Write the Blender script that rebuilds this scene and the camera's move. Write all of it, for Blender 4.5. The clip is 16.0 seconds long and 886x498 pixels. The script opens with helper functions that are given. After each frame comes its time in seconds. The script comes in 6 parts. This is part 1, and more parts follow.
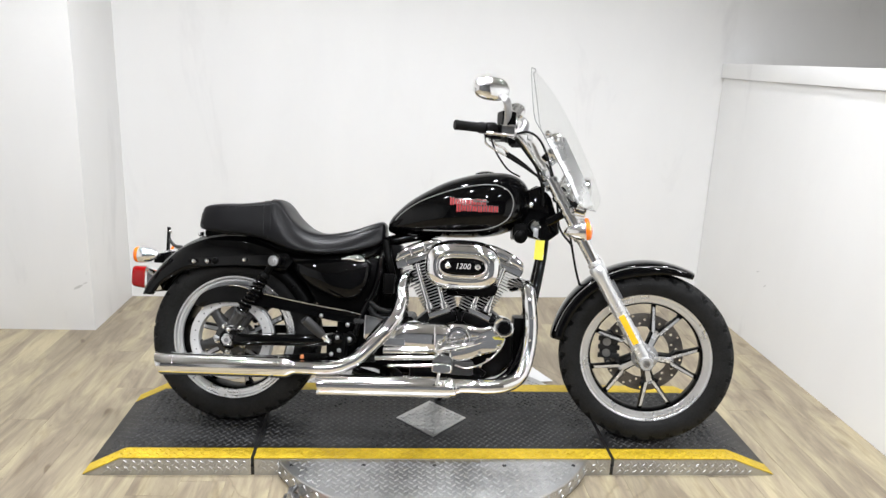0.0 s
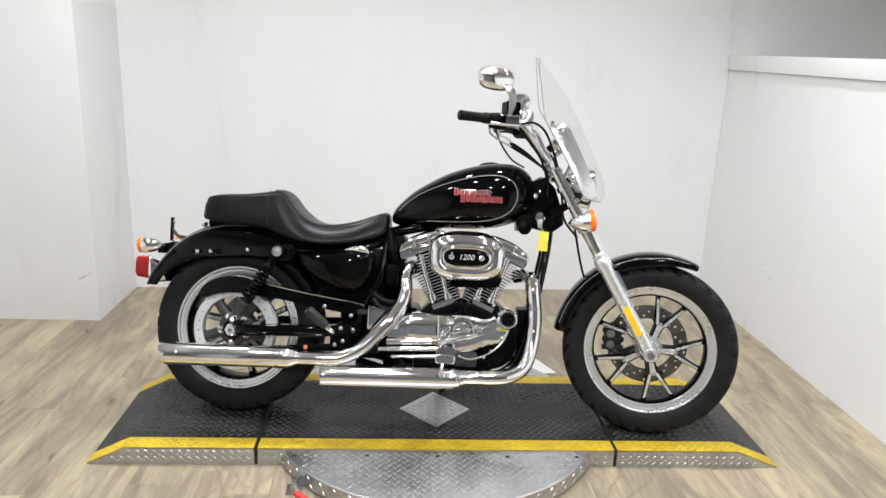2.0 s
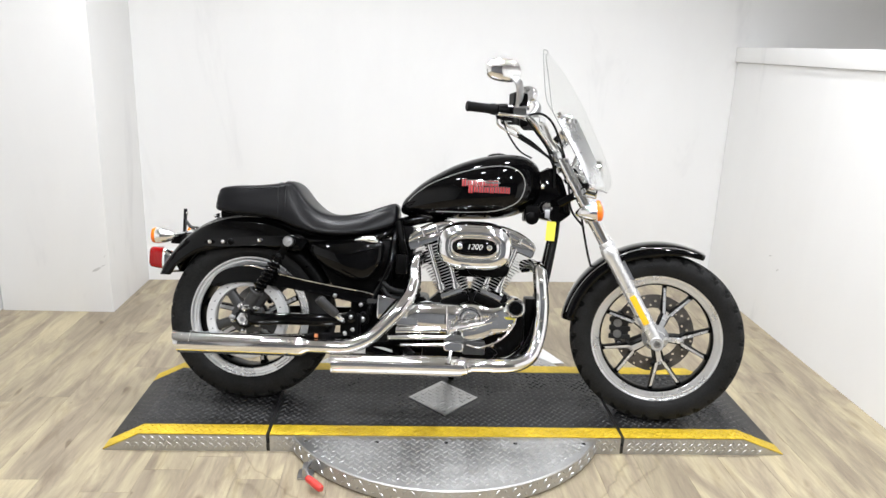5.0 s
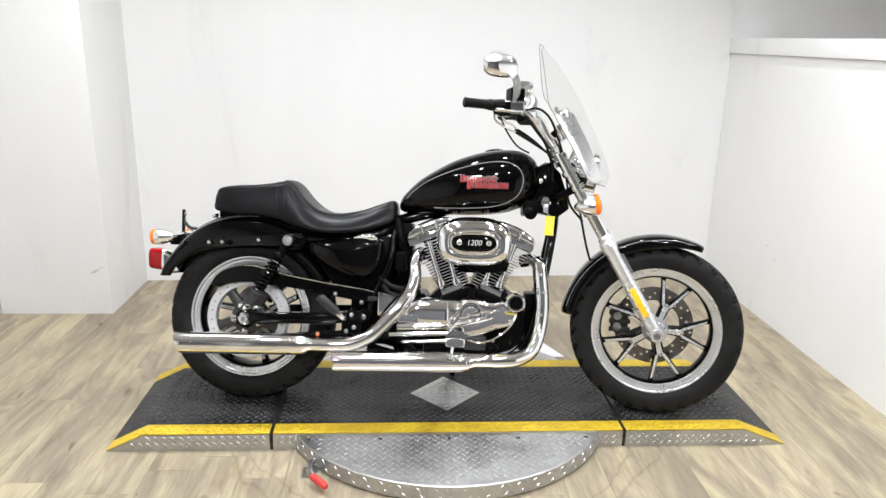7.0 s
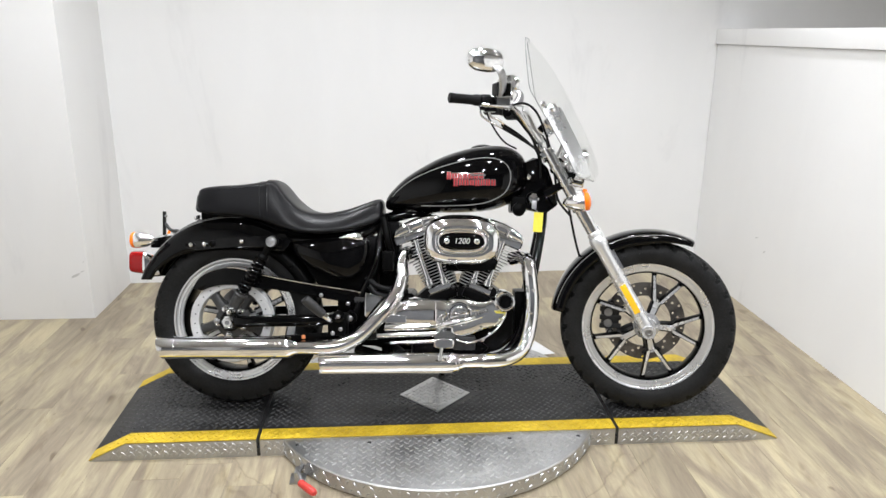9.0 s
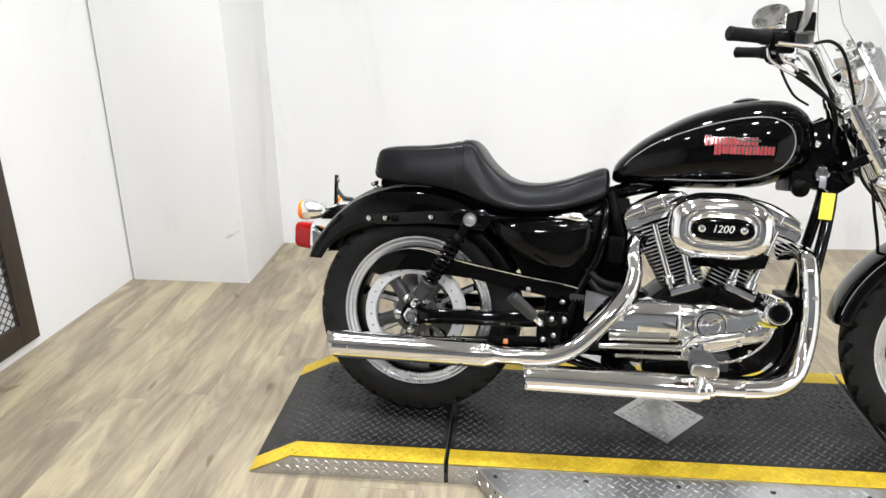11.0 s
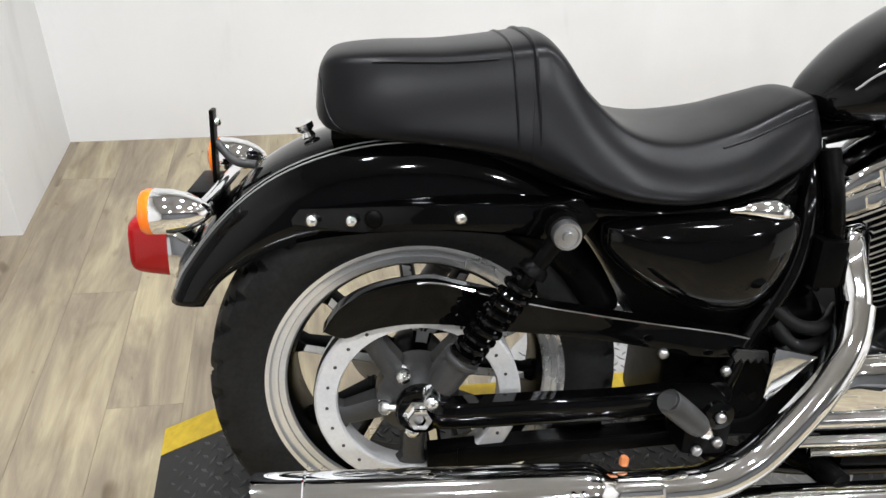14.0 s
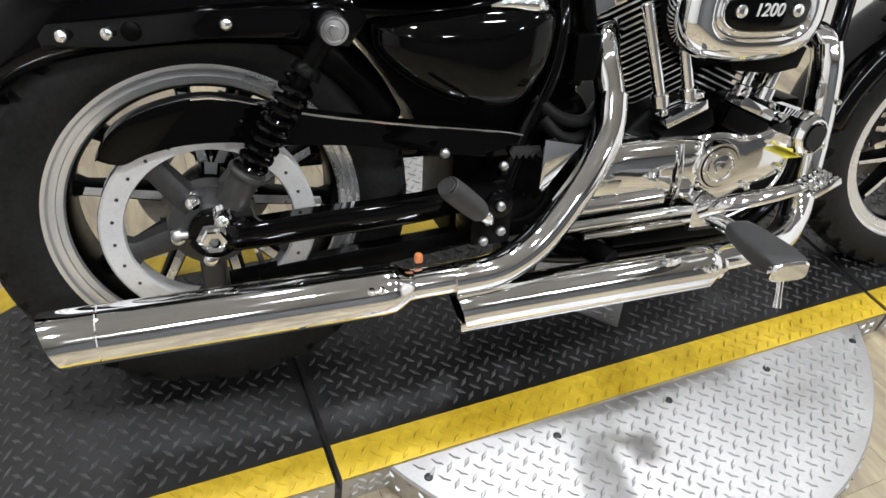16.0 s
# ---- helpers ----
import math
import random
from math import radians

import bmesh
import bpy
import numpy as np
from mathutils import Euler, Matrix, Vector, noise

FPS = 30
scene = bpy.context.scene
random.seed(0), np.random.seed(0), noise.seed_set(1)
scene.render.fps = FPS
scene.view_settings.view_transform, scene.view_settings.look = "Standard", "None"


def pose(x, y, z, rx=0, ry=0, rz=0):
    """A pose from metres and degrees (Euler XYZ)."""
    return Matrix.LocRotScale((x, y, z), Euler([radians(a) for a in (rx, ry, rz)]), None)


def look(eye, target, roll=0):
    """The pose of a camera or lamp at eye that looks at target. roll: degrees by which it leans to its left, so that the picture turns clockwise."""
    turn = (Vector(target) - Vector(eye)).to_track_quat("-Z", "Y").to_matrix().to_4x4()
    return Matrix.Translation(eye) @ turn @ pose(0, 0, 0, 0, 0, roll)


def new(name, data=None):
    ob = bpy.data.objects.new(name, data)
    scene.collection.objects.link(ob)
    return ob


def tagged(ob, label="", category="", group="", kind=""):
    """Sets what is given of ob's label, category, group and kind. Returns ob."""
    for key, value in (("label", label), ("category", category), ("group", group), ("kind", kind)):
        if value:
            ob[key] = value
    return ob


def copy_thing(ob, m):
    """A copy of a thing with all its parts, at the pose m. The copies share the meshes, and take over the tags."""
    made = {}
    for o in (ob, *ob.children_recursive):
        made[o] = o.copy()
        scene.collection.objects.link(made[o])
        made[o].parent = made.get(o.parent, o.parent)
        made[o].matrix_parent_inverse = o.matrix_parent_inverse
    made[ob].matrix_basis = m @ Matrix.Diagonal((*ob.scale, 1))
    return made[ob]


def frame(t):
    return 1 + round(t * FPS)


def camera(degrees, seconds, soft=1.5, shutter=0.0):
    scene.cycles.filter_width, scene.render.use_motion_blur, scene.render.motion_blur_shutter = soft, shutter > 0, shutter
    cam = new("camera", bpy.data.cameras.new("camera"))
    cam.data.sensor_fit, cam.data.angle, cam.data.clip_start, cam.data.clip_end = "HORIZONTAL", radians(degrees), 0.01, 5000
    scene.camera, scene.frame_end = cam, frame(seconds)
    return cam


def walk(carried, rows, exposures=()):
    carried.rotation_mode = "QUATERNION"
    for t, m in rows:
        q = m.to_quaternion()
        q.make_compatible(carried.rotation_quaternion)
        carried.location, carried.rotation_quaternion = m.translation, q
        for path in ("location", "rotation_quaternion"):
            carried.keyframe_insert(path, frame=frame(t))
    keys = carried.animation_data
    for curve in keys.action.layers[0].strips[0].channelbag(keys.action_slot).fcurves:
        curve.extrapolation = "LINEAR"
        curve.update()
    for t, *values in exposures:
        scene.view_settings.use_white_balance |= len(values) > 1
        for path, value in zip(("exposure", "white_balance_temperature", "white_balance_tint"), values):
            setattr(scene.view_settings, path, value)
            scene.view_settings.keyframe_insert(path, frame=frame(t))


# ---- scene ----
cam = camera(62.6, 16.0)
PATH = [
    (0, (-0.147, -2.449, 1.411), (-0.004, -0.522, 0.896), 2.4),
    (0.5, (-0.147, -2.439, 1.412), (-0.007, -0.512, 0.895), 2.5),
    (1, (-0.143, -2.444, 1.405), (-0.009, -0.517, 0.885), 2.6),
    (1.5, (-0.141, -2.435, 1.414), (-0.005, -0.511, 0.885), 2.5),
    (2, (-0.145, -2.444, 1.402), (-0.013, -0.521, 0.868), 2.5),
    (2.5, (-0.146, -2.439, 1.399), (-0.012, -0.519, 0.855), 2.4),
    (3, (-0.149, -2.447, 1.401), (-0.015, -0.527, 0.857), 2.5),
    (3.5, (-0.151, -2.447, 1.397), (-0.019, -0.529, 0.844), 2.4),
    (4, (-0.152, -2.445, 1.391), (-0.022, -0.531, 0.829), 2.8),
    (4.2, (-0.144, -2.461, 1.383), (-0.033, -0.542, 0.828), 2.6),
    (6.5, (-0.152, -2.493, 1.399), (-0.032, -0.571, 0.86), 1.5),
    (7, (-0.159, -2.487, 1.394), (-0.039, -0.569, 0.837), 1.3),
    (7.5, (-0.152, -2.476, 1.39), (-0.027, -0.559, 0.834), 1.2),
    (8, (-0.149, -2.461, 1.395), (-0.013, -0.545, 0.838), 1.4),
    (8.2, (-0.145, -2.455, 1.397), (-0.004, -0.54, 0.838), 1.8),
    (10.3, (-0.27, -2.286, 1.351), (-0.1, -0.409, 0.683), -1.8),
    (10.5, (-0.327, -2.209, 1.33), (-0.142, -0.361, 0.587), -0.5),
    (11, (-0.444, -1.864, 1.331), (-0.624, -0.005, 0.617), -0.3),
    (11.5, (-0.608, -1.513, 1.321), (-0.602, 0.341, 0.571), -1.7),
    (12, (-0.667, -1.171, 1.293), (-0.683, 0.68, 0.536), -1.7),
    (12.5, (-0.745, -0.886, 1.306), (-0.667, 0.939, 0.49), -1.2),
    (13, (-0.871, -0.722, 1.295), (-0.579, 1.058, 0.431), 2.5),
    (13.5, (-0.865, -0.658, 1.259), (-0.541, 1.055, 0.28), 4.3),
    (14, (-0.852, -0.663, 1.184), (-0.506, 0.924, 0.017), 4.7),
    (14.5, (-0.847, -0.69, 1.122), (-0.474, 0.795, -0.165), 4.5),
    (15, (-0.871, -0.719, 1.096), (-0.434, 0.692, -0.253), 6.5),
    (15.5, (-0.873, -0.747, 1.083), (-0.377, 0.645, -0.264), 5.7),
    (16, (-0.807, -0.783, 1.095), (-0.064, 0.527, -0.221), 9.4),
]
walk(cam, [(t, look(eye, target, roll)) for t, eye, target, roll in PATH],
     exposures=[(0.0, -0.28), (1.5, -0.42), (3.0, -0.34), (3.5, -0.20), (4.0, -0.19), (6.5, -0.19), (7.0, -0.21), (8.0, -0.36), (10.5, -0.26), (11.0, -0.15), (11.5, -0.15), (12.5, -0.14), (13.5, -0.20), (14.5, -0.32), (15.0, -0.43), (16.0, -0.48)])

# ---------------------------------------------------------------- light
CEIL = 2.75
world = bpy.data.worlds.new("world")
scene.world = world
world.use_nodes = True
world.node_tree.nodes["Background"].inputs[0].default_value = (0.9, 0.95, 1.0, 1)
world.node_tree.nodes["Background"].inputs[1].default_value = 0.05


def lamp(x, y, power, size, spread):
    data = bpy.data.lights.new("spot_lamp", "AREA")
    data.shape, data.size, data.energy, data.color = "DISK", size, power, (0.95, 0.98, 1.04)
    data.spread = radians(spread)
    ob = new("lamp_light", data)
    ob.matrix_world = look((x, y, CEIL - 0.075), (x, y, 0))
    return ob


LAMPS = [(-1.35, -1.15), (-0.45, -1.15), (0.45, -1.15), (1.35, -1.15),
         (-1.35, 0.35), (-0.45, 0.35), (0.45, 0.35), (1.35, 0.35),
         (-1.0, -3.2), (0.3, -3.2), (1.6, -3.2), (3.0, -1.2)]
for lx, ly in LAMPS:
    lamp(lx, ly, 14.6 if ly > -3 else 37, 0.15, 146 if ly > -3 else 175)


# ---------------------------------------------------------------- materials
def material(name):
    m = bpy.data.materials.new(name)
    m.use_nodes = True
    nt = m.node_tree
    return m, nt, nt.nodes["Principled BSDF"]


def node(nt, kind, **inputs):
    n = nt.nodes.new(kind)
    for key, value in inputs.items():
        n.inputs[key.replace("_", " ")].default_value = value
    return n


def coords(nt, scale=(1, 1, 1), space="Object"):
    tc = nt.nodes.new("ShaderNodeTexCoord")
    mp = nt.nodes.new("ShaderNodeMapping")
    mp.inputs["Scale"].default_value = scale
    nt.links.new(tc.outputs[space], mp.inputs["Vector"])
    return mp.outputs["Vector"]


def ramp(nt, fac, stops):
    r = nt.nodes.new("ShaderNodeValToRGB")
    while len(r.color_ramp.elements) < len(stops):
        r.color_ramp.elements.new(0.5)
    for el, (pos, col) in zip(r.color_ramp.elements, stops):
        el.position, el.color = pos, (*col, 1)
    nt.links.new(fac, r.inputs["Fac"])
    return r.outputs["Color"]


def bump(nt, bs, height, strength, distance):
    b = node(nt, "ShaderNodeBump", Strength=strength, Distance=distance)
    nt.links.new(height, b.inputs["Height"])
    nt.links.new(b.outputs["Normal"], bs.inputs["Normal"])


def worn(name, dark, light, rough=(0.4, 0.6), metal=0.0, scale=6.0, fine=90.0, relief=0.15, depth=0.002, coat=0.0, stretch=(1, 1, 1), gloss=0.5):
    """A surface with a coarse and a fine variation of tone, gloss and relief."""
    m, nt, bs = material(name)
    v = coords(nt, stretch)
    n1 = node(nt, "ShaderNodeTexNoise", Scale=scale, Detail=5.0, Roughness=0.6)
    n2 = node(nt, "ShaderNodeTexNoise", Scale=fine, Detail=3.0)
    for n in (n1, n2):
        nt.links.new(v, n.inputs["Vector"])
    mix = nt.nodes.new("ShaderNodeMath")
    mix.operation = "MULTIPLY_ADD"
    mix.inputs[1].default_value = 0.35
    half = nt.nodes.new("ShaderNodeMath")
    half.operation = "MULTIPLY"
    half.inputs[1].default_value = 0.65
    nt.links.new(n1.outputs["Fac"], half.inputs[0])
    nt.links.new(n2.outputs["Fac"], mix.inputs[0])
    nt.links.new(half.outputs[0], mix.inputs[2])
    nt.links.new(ramp(nt, mix.outputs[0], [(0.33, dark), (0.68, light)]), bs.inputs["Base Color"])
    lo, hi = rough
    nt.links.new(ramp(nt, n1.outputs["Fac"], [(0.3, (lo,) * 3), (0.7, (hi,) * 3)]), bs.inputs["Roughness"])
    bs.inputs["Metallic"].default_value = metal
    bs.inputs["Coat Weight"].default_value = coat
    bs.inputs["Specular IOR Level"].default_value = gloss
    if relief:
        bump(nt, bs, n2.outputs["Fac"], relief, depth)
    return m


def plank_material():
    m, nt, bs = material("vinyl_plank")
    info = nt.nodes.new("ShaderNodeObjectInfo")
    geo = nt.nodes.new("ShaderNodeNewGeometry")
    tc = nt.nodes.new("ShaderNodeTexCoord")
    add = nt.nodes.new("ShaderNodeVectorMath")
    add.operation = "MULTIPLY_ADD"
    add.inputs[1].default_value = (31.0, 47.0, 0.0)
    comb = nt.nodes.new("ShaderNodeCombineXYZ")
    both = nt.nodes.new("ShaderNodeMath")
    both.operation = "ADD"
    nt.links.new(info.outputs["Random"], both.inputs[0])
    nt.links.new(geo.outputs["Random Per Island"], both.inputs[1])
    for i in (0, 1):
        nt.links.new(both.outputs[0], comb.inputs[i])
    nt.links.new(comb.outputs[0], add.inputs[0])
    nt.links.new(tc.outputs["Object"], add.inputs[2])
    mp = nt.nodes.new("ShaderNodeMapping")
    mp.inputs["Scale"].default_value = (9.0, 1.9, 1.0)
    nt.links.new(add.outputs[0], mp.inputs["Vector"])
    broad = node(nt, "ShaderNodeTexNoise", Scale=1.0, Detail=6.0, Roughness=0.60, Distortion=0.9)
    nt.links.new(mp.outputs[0], broad.inputs["Vector"])
    mp2 = nt.nodes.new("ShaderNodeMapping")
    mp2.inputs["Scale"].default_value = (90.0, 5.0, 1.0)
    nt.links.new(add.outputs[0], mp2.inputs["Vector"])
    grain = node(nt, "ShaderNodeTexNoise", Scale=1.0, Detail=4.0, Roughness=0.7)
    nt.links.new(mp2.outputs[0], grain.inputs["Vector"])
    base = ramp(nt, broad.outputs["Fac"], [(0.30, (0.215, 0.174, 0.124)), (0.43, (0.284, 0.234, 0.167)),
                                           (0.52, (0.355, 0.299, 0.203)), (0.63, (0.448, 0.384, 0.249))])
    g = ramp(nt, grain.outputs["Fac"], [(0.3, (0.80, 0.80, 0.80)), (0.6, (1.0, 1.0, 1.0))])
    mul = nt.nodes.new("ShaderNodeMix")
    mul.data_type, mul.blend_type = "RGBA", "MULTIPLY"
    mul.inputs["Factor"].default_value = 1.0
    nt.links.new(base, mul.inputs["A"])
    nt.links.new(g, mul.inputs["B"])
    mp3 = nt.nodes.new("ShaderNodeMapping")
    mp3.inputs["Scale"].default_value = (17.0, 3.2, 1.0)
    nt.links.new(add.outputs[0], mp3.inputs["Vector"])
    streak = node(nt, "ShaderNodeTexNoise", Scale=1.0, Detail=3.0, Roughness=0.55, Distortion=0.9)
    nt.links.new(mp3.outputs[0], streak.inputs["Vector"])
    dark = ramp(nt, streak.outputs["Fac"], [(0.56, (1.0, 1.0, 1.0)), (0.72, (0.80, 0.77, 0.73))])
    mul2 = nt.nodes.new("ShaderNodeMix")
    mul2.data_type, mul2.blend_type = "RGBA", "MULTIPLY"
    mul2.inputs["Factor"].default_value = 1.0
    nt.links.new(mul.outputs["Result"], mul2.inputs["A"])
    nt.links.new(dark, mul2.inputs["B"])
    mp4 = nt.nodes.new("ShaderNodeMapping")
    mp4.inputs["Scale"].default_value = (34.0, 15.0, 1.0)
    nt.links.new(add.outputs[0], mp4.inputs["Vector"])
    knot = node(nt, "ShaderNodeTexNoise", Scale=1.0, Detail=2.0, Roughness=0.5, Distortion=0.5)
    nt.links.new(mp4.outputs[0], knot.inputs["Vector"])
    dots = nt.nodes.new("ShaderNodeMix")
    dots.data_type, dots.blend_type = "RGBA", "MULTIPLY"
    dots.inputs["Factor"].default_value = 1.0
    nt.links.new(mul2.outputs["Result"], dots.inputs["A"])
    nt.links.new(ramp(nt, knot.outputs["Fac"], [(0.70, (1.0, 1.0, 1.0)), (0.78, (0.62, 0.58, 0.53))]), dots.inputs["B"])
    tone = nt.nodes.new("ShaderNodeHueSaturation")
    mr = nt.nodes.new("ShaderNodeMapRange")
    frac = nt.nodes.new("ShaderNodeMath")
    frac.operation = "FRACT"
    nt.links.new(both.outputs[0], frac.inputs[0])
    mr.inputs["To Min"].default_value, mr.inputs["To Max"].default_value = 0.91, 1.06
    nt.links.new(frac.outputs[0], mr.inputs["Value"])
    nt.links.new(mr.outputs[0], tone.inputs["Value"])
    nt.links.new(dots.outputs["Result"], tone.inputs["Color"])
    # faint broken scuffs that circle the turntable
    far = nt.nodes.new("ShaderNodeVectorMath")
    far.operation = "DISTANCE"
    far.inputs[1].default_value = (0.02, 0.075, 0.0)
    wob = node(nt, "ShaderNodeTexNoise", Scale=2.2, Detail=4.0, Roughness=0.6)
    nt.links.new(geo.outputs["Position"], wob.inputs["Vector"])
    shifted = nt.nodes.new("ShaderNodeMath")
    shifted.operation = "MULTIPLY_ADD"
    shifted.inputs[1].default_value = 0.22
    nt.links.new(geo.outputs["Position"], far.inputs[0])
    nt.links.new(wob.outputs["Fac"], shifted.inputs[0])
    nt.links.new(far.outputs["Value"], shifted.inputs[2])
    scuff = ramp(nt, shifted.outputs[0], [(0.0, (1, 1, 1)), (0.842, (1, 1, 1)), (0.847, (0.70, 0.68, 0.66)), (0.852, (1, 1, 1)),
                                          (0.905, (1, 1, 1)), (0.912, (0.76, 0.74, 0.72)), (0.925, (1, 1, 1)), (1.0, (1, 1, 1))])
    mul3 = nt.nodes.new("ShaderNodeMix")
    mul3.data_type, mul3.blend_type = "RGBA", "MULTIPLY"
    mul3.inputs["Factor"].default_value = 1.0
    nt.links.new(tone.outputs["Color"], mul3.inputs["A"])
    nt.links.new(scuff, mul3.inputs["B"])
    # small dark knots
    mp4 = nt.nodes.new("ShaderNodeMapping")
    mp4.inputs["Scale"].default_value = (11.0, 5.5, 1.0)
    nt.links.new(add.outputs[0], mp4.inputs["Vector"])
    knot = node(nt, "ShaderNodeTexNoise", Scale=1.0, Detail=1.0, Roughness=0.4, Distortion=0.5)
    nt.links.new(mp4.outputs[0], knot.inputs["Vector"])
    mul4 = nt.nodes.new("ShaderNodeMix")
    mul4.data_type, mul4.blend_type = "RGBA", "MULTIPLY"
    mul4.inputs["Factor"].default_value = 1.0
    nt.links.new(mul3.outputs["Result"], mul4.inputs["A"])
    nt.links.new(ramp(nt, knot.outputs["Fac"], [(0.70, (1.0, 1.0, 1.0)), (0.77, (0.55, 0.50, 0.45))]), mul4.inputs["B"])
    nt.links.new(mul4.outputs["Result"], bs.inputs["Base Color"])
    bs.inputs["Roughness"].default_value = 0.42
    bump(nt, bs, grain.outputs["Fac"], 0.2, 0.001)
    return m


def plain(name, color, rough, metal=0.0, coat=0.0, ior=1.45):
    m, nt, bs = material(name)
    bs.inputs["Base Color"].default_value = (*color, 1)
    bs.inputs["Roughness"].default_value, bs.inputs["Metallic"].default_value = rough, metal
    bs.inputs["Coat Weight"].default_value, bs.inputs["IOR"].default_value = coat, ior
    bs.inputs["Coat Roughness"].default_value = 0.02
    return m


def clear(name, tint, sheen):
    """Thin clear sheet: see-through, with more gloss at a slant."""
    m, nt, bs = material(name)
    see = nt.nodes.new("ShaderNodeBsdfTransparent")
    see.inputs["Color"].default_value = (*tint, 1)
    shine = nt.nodes.new("ShaderNodeBsdfGlossy")
    shine.inputs["Roughness"].default_value = 0.03
    facing = node(nt, "ShaderNodeLayerWeight", Blend=0.35)
    fres = nt.nodes.new("ShaderNodeMath")
    fres.operation = "MULTIPLY_ADD"
    fres.inputs[1].default_value, fres.inputs[2].default_value = sheen, 0.012
    cube = nt.nodes.new("ShaderNodeMath")
    cube.operation = "POWER"
    cube.inputs[1].default_value = 4.0
    nt.links.new(facing.outputs["Facing"], cube.inputs[0])
    nt.links.new(cube.outputs[0], fres.inputs[0])
    mix = nt.nodes.new("ShaderNodeMixShader")
    nt.links.new(fres.outputs[0], mix.inputs[0])
    nt.links.new(see.outputs[0], mix.inputs[1])
    nt.links.new(shine.outputs[0], mix.inputs[2])
    nt.links.new(mix.outputs[0], nt.nodes["Material Output"].inputs["Surface"])
    return m


def wall_paint():
    """White emulsion with faint upright smears and a few small scuffs."""
    m, nt, bs = material("white_wall_paint")
    v = coords(nt, (1.0, 1.0, 0.35))
    smear = node(nt, "ShaderNodeTexNoise", Scale=2.6, Detail=5.0, Roughness=0.62, Distortion=0.5)
    nt.links.new(v, smear.inputs["Vector"])
    fine = node(nt, "ShaderNodeTexNoise", Scale=160.0, Detail=3.0)
    nt.links.new(coords(nt), fine.inputs["Vector"])
    scuff = node(nt, "ShaderNodeTexNoise", Scale=4.2, Detail=7.0, Roughness=0.72, Distortion=1.2)
    nt.links.new(coords(nt, (1.0, 1.0, 1.6)), scuff.inputs["Vector"])
    tone = ramp(nt, smear.outputs["Fac"], [(0.30, (0.84, 0.84, 0.835)), (0.60, (0.82, 0.82, 0.815)), (0.78, (0.70, 0.70, 0.70))])
    mark = ramp(nt, scuff.outputs["Fac"], [(0.735, (1.0, 1.0, 1.0)), (0.80, (0.78, 0.77, 0.76))])
    mul = nt.nodes.new("ShaderNodeMix")
    mul.data_type, mul.blend_type = "RGBA", "MULTIPLY"
    mul.inputs["Factor"].default_value = 1.0
    nt.links.new(tone, mul.inputs["A"])
    nt.links.new(mark, mul.inputs["B"])
    nt.links.new(mul.outputs["Result"], bs.inputs["Base Color"])
    bs.inputs["Roughness"].default_value = 0.6
    bump(nt, bs, fine.outputs["Fac"], 0.06, 0.001)
    return m


WALL = wall_paint()
DIM = worn("shop_wall_paint", (0.74, 0.74, 0.735), (0.80, 0.80, 0.795), (0.6, 0.8), scale=1.5, fine=60)
DARKW = worn("dark_shop_paint", (0.135, 0.14, 0.15), (0.19, 0.197, 0.208), (0.6, 0.8), scale=1.5, fine=60)
CEILM = worn("ceiling_board", (0.38, 0.38, 0.38), (0.44, 0.44, 0.44), (0.7, 0.9), scale=2, fine=120)
PLANK = plank_material()
SUB = plain("plank_joint", (0.29, 0.235, 0.16), 0.8)
DECK = worn("black_tread_plate", (0.002, 0.002, 0.002), (0.016, 0.016, 0.0165), (0.34, 0.56), scale=4, fine=55, relief=0.2, gloss=0.6)
DECKN = worn("black_tread_nub", (0.008, 0.008, 0.008), (0.12, 0.12, 0.122), (0.22, 0.42), scale=7, fine=120, relief=0.15)
YELLOW = worn("yellow_paint", (0.42, 0.28, 0.012), (0.70, 0.50, 0.03), (0.4, 0.6), scale=9, fine=70, relief=0.25)
ALU = worn("aluminium_plate", (0.46, 0.46, 0.46), (0.61, 0.61, 0.605), (0.34, 0.48), metal=1.0, scale=6, fine=150, relief=0.12)
WOODD = worn("dark_stained_wood", (0.012, 0.009, 0.007), (0.05, 0.032, 0.02), (0.35, 0.55), scale=5, fine=60, stretch=(1, 8, 1))
WIRE = plain("dark_wire", (0.04, 0.04, 0.04), 0.4, 0.8)
RUBBER_RED = worn("red_grip", (0.5, 0.03, 0.025), (0.65, 0.06, 0.045), (0.35, 0.5), scale=30)
STEEL = worn("zinc_steel", (0.35, 0.35, 0.36), (0.55, 0.55, 0.55), (0.28, 0.45), metal=1.0, scale=30)


def lamp_glass():
    m, nt, bs = material("lamp_glass")
    bs.inputs["Base Color"].default_value = (0.9, 0.9, 0.9, 1)
    bs.inputs["Emission Color"].default_value = (1.0, 0.97, 0.92, 1)
    bs.inputs["Emission Strength"].default_value = 60.0
    return m


LAMPGLASS = lamp_glass()
LAMPBODY = plain("lamp_body", (0.7, 0.7, 0.7), 0.4)


# ---------------------------------------------------------------- mesh helpers
def mesh_of(name, bm, mat, sharp=38):
    me = bpy.data.meshes.new(name)
    bmesh.ops.recalc_face_normals(bm, faces=bm.faces)
    bm.to_mesh(me)
    bm.free()
    if mat:
        me.materials.append(mat)
    me.shade_smooth()
    me.set_sharp_from_angle(angle=radians(sharp))
    return me


def part(name, bm, mat, parent=None, label="", sharp=38):
    ob = new(name, mesh_of(name, bm, mat, sharp))
    ob.parent = parent
    return tagged(ob, label)


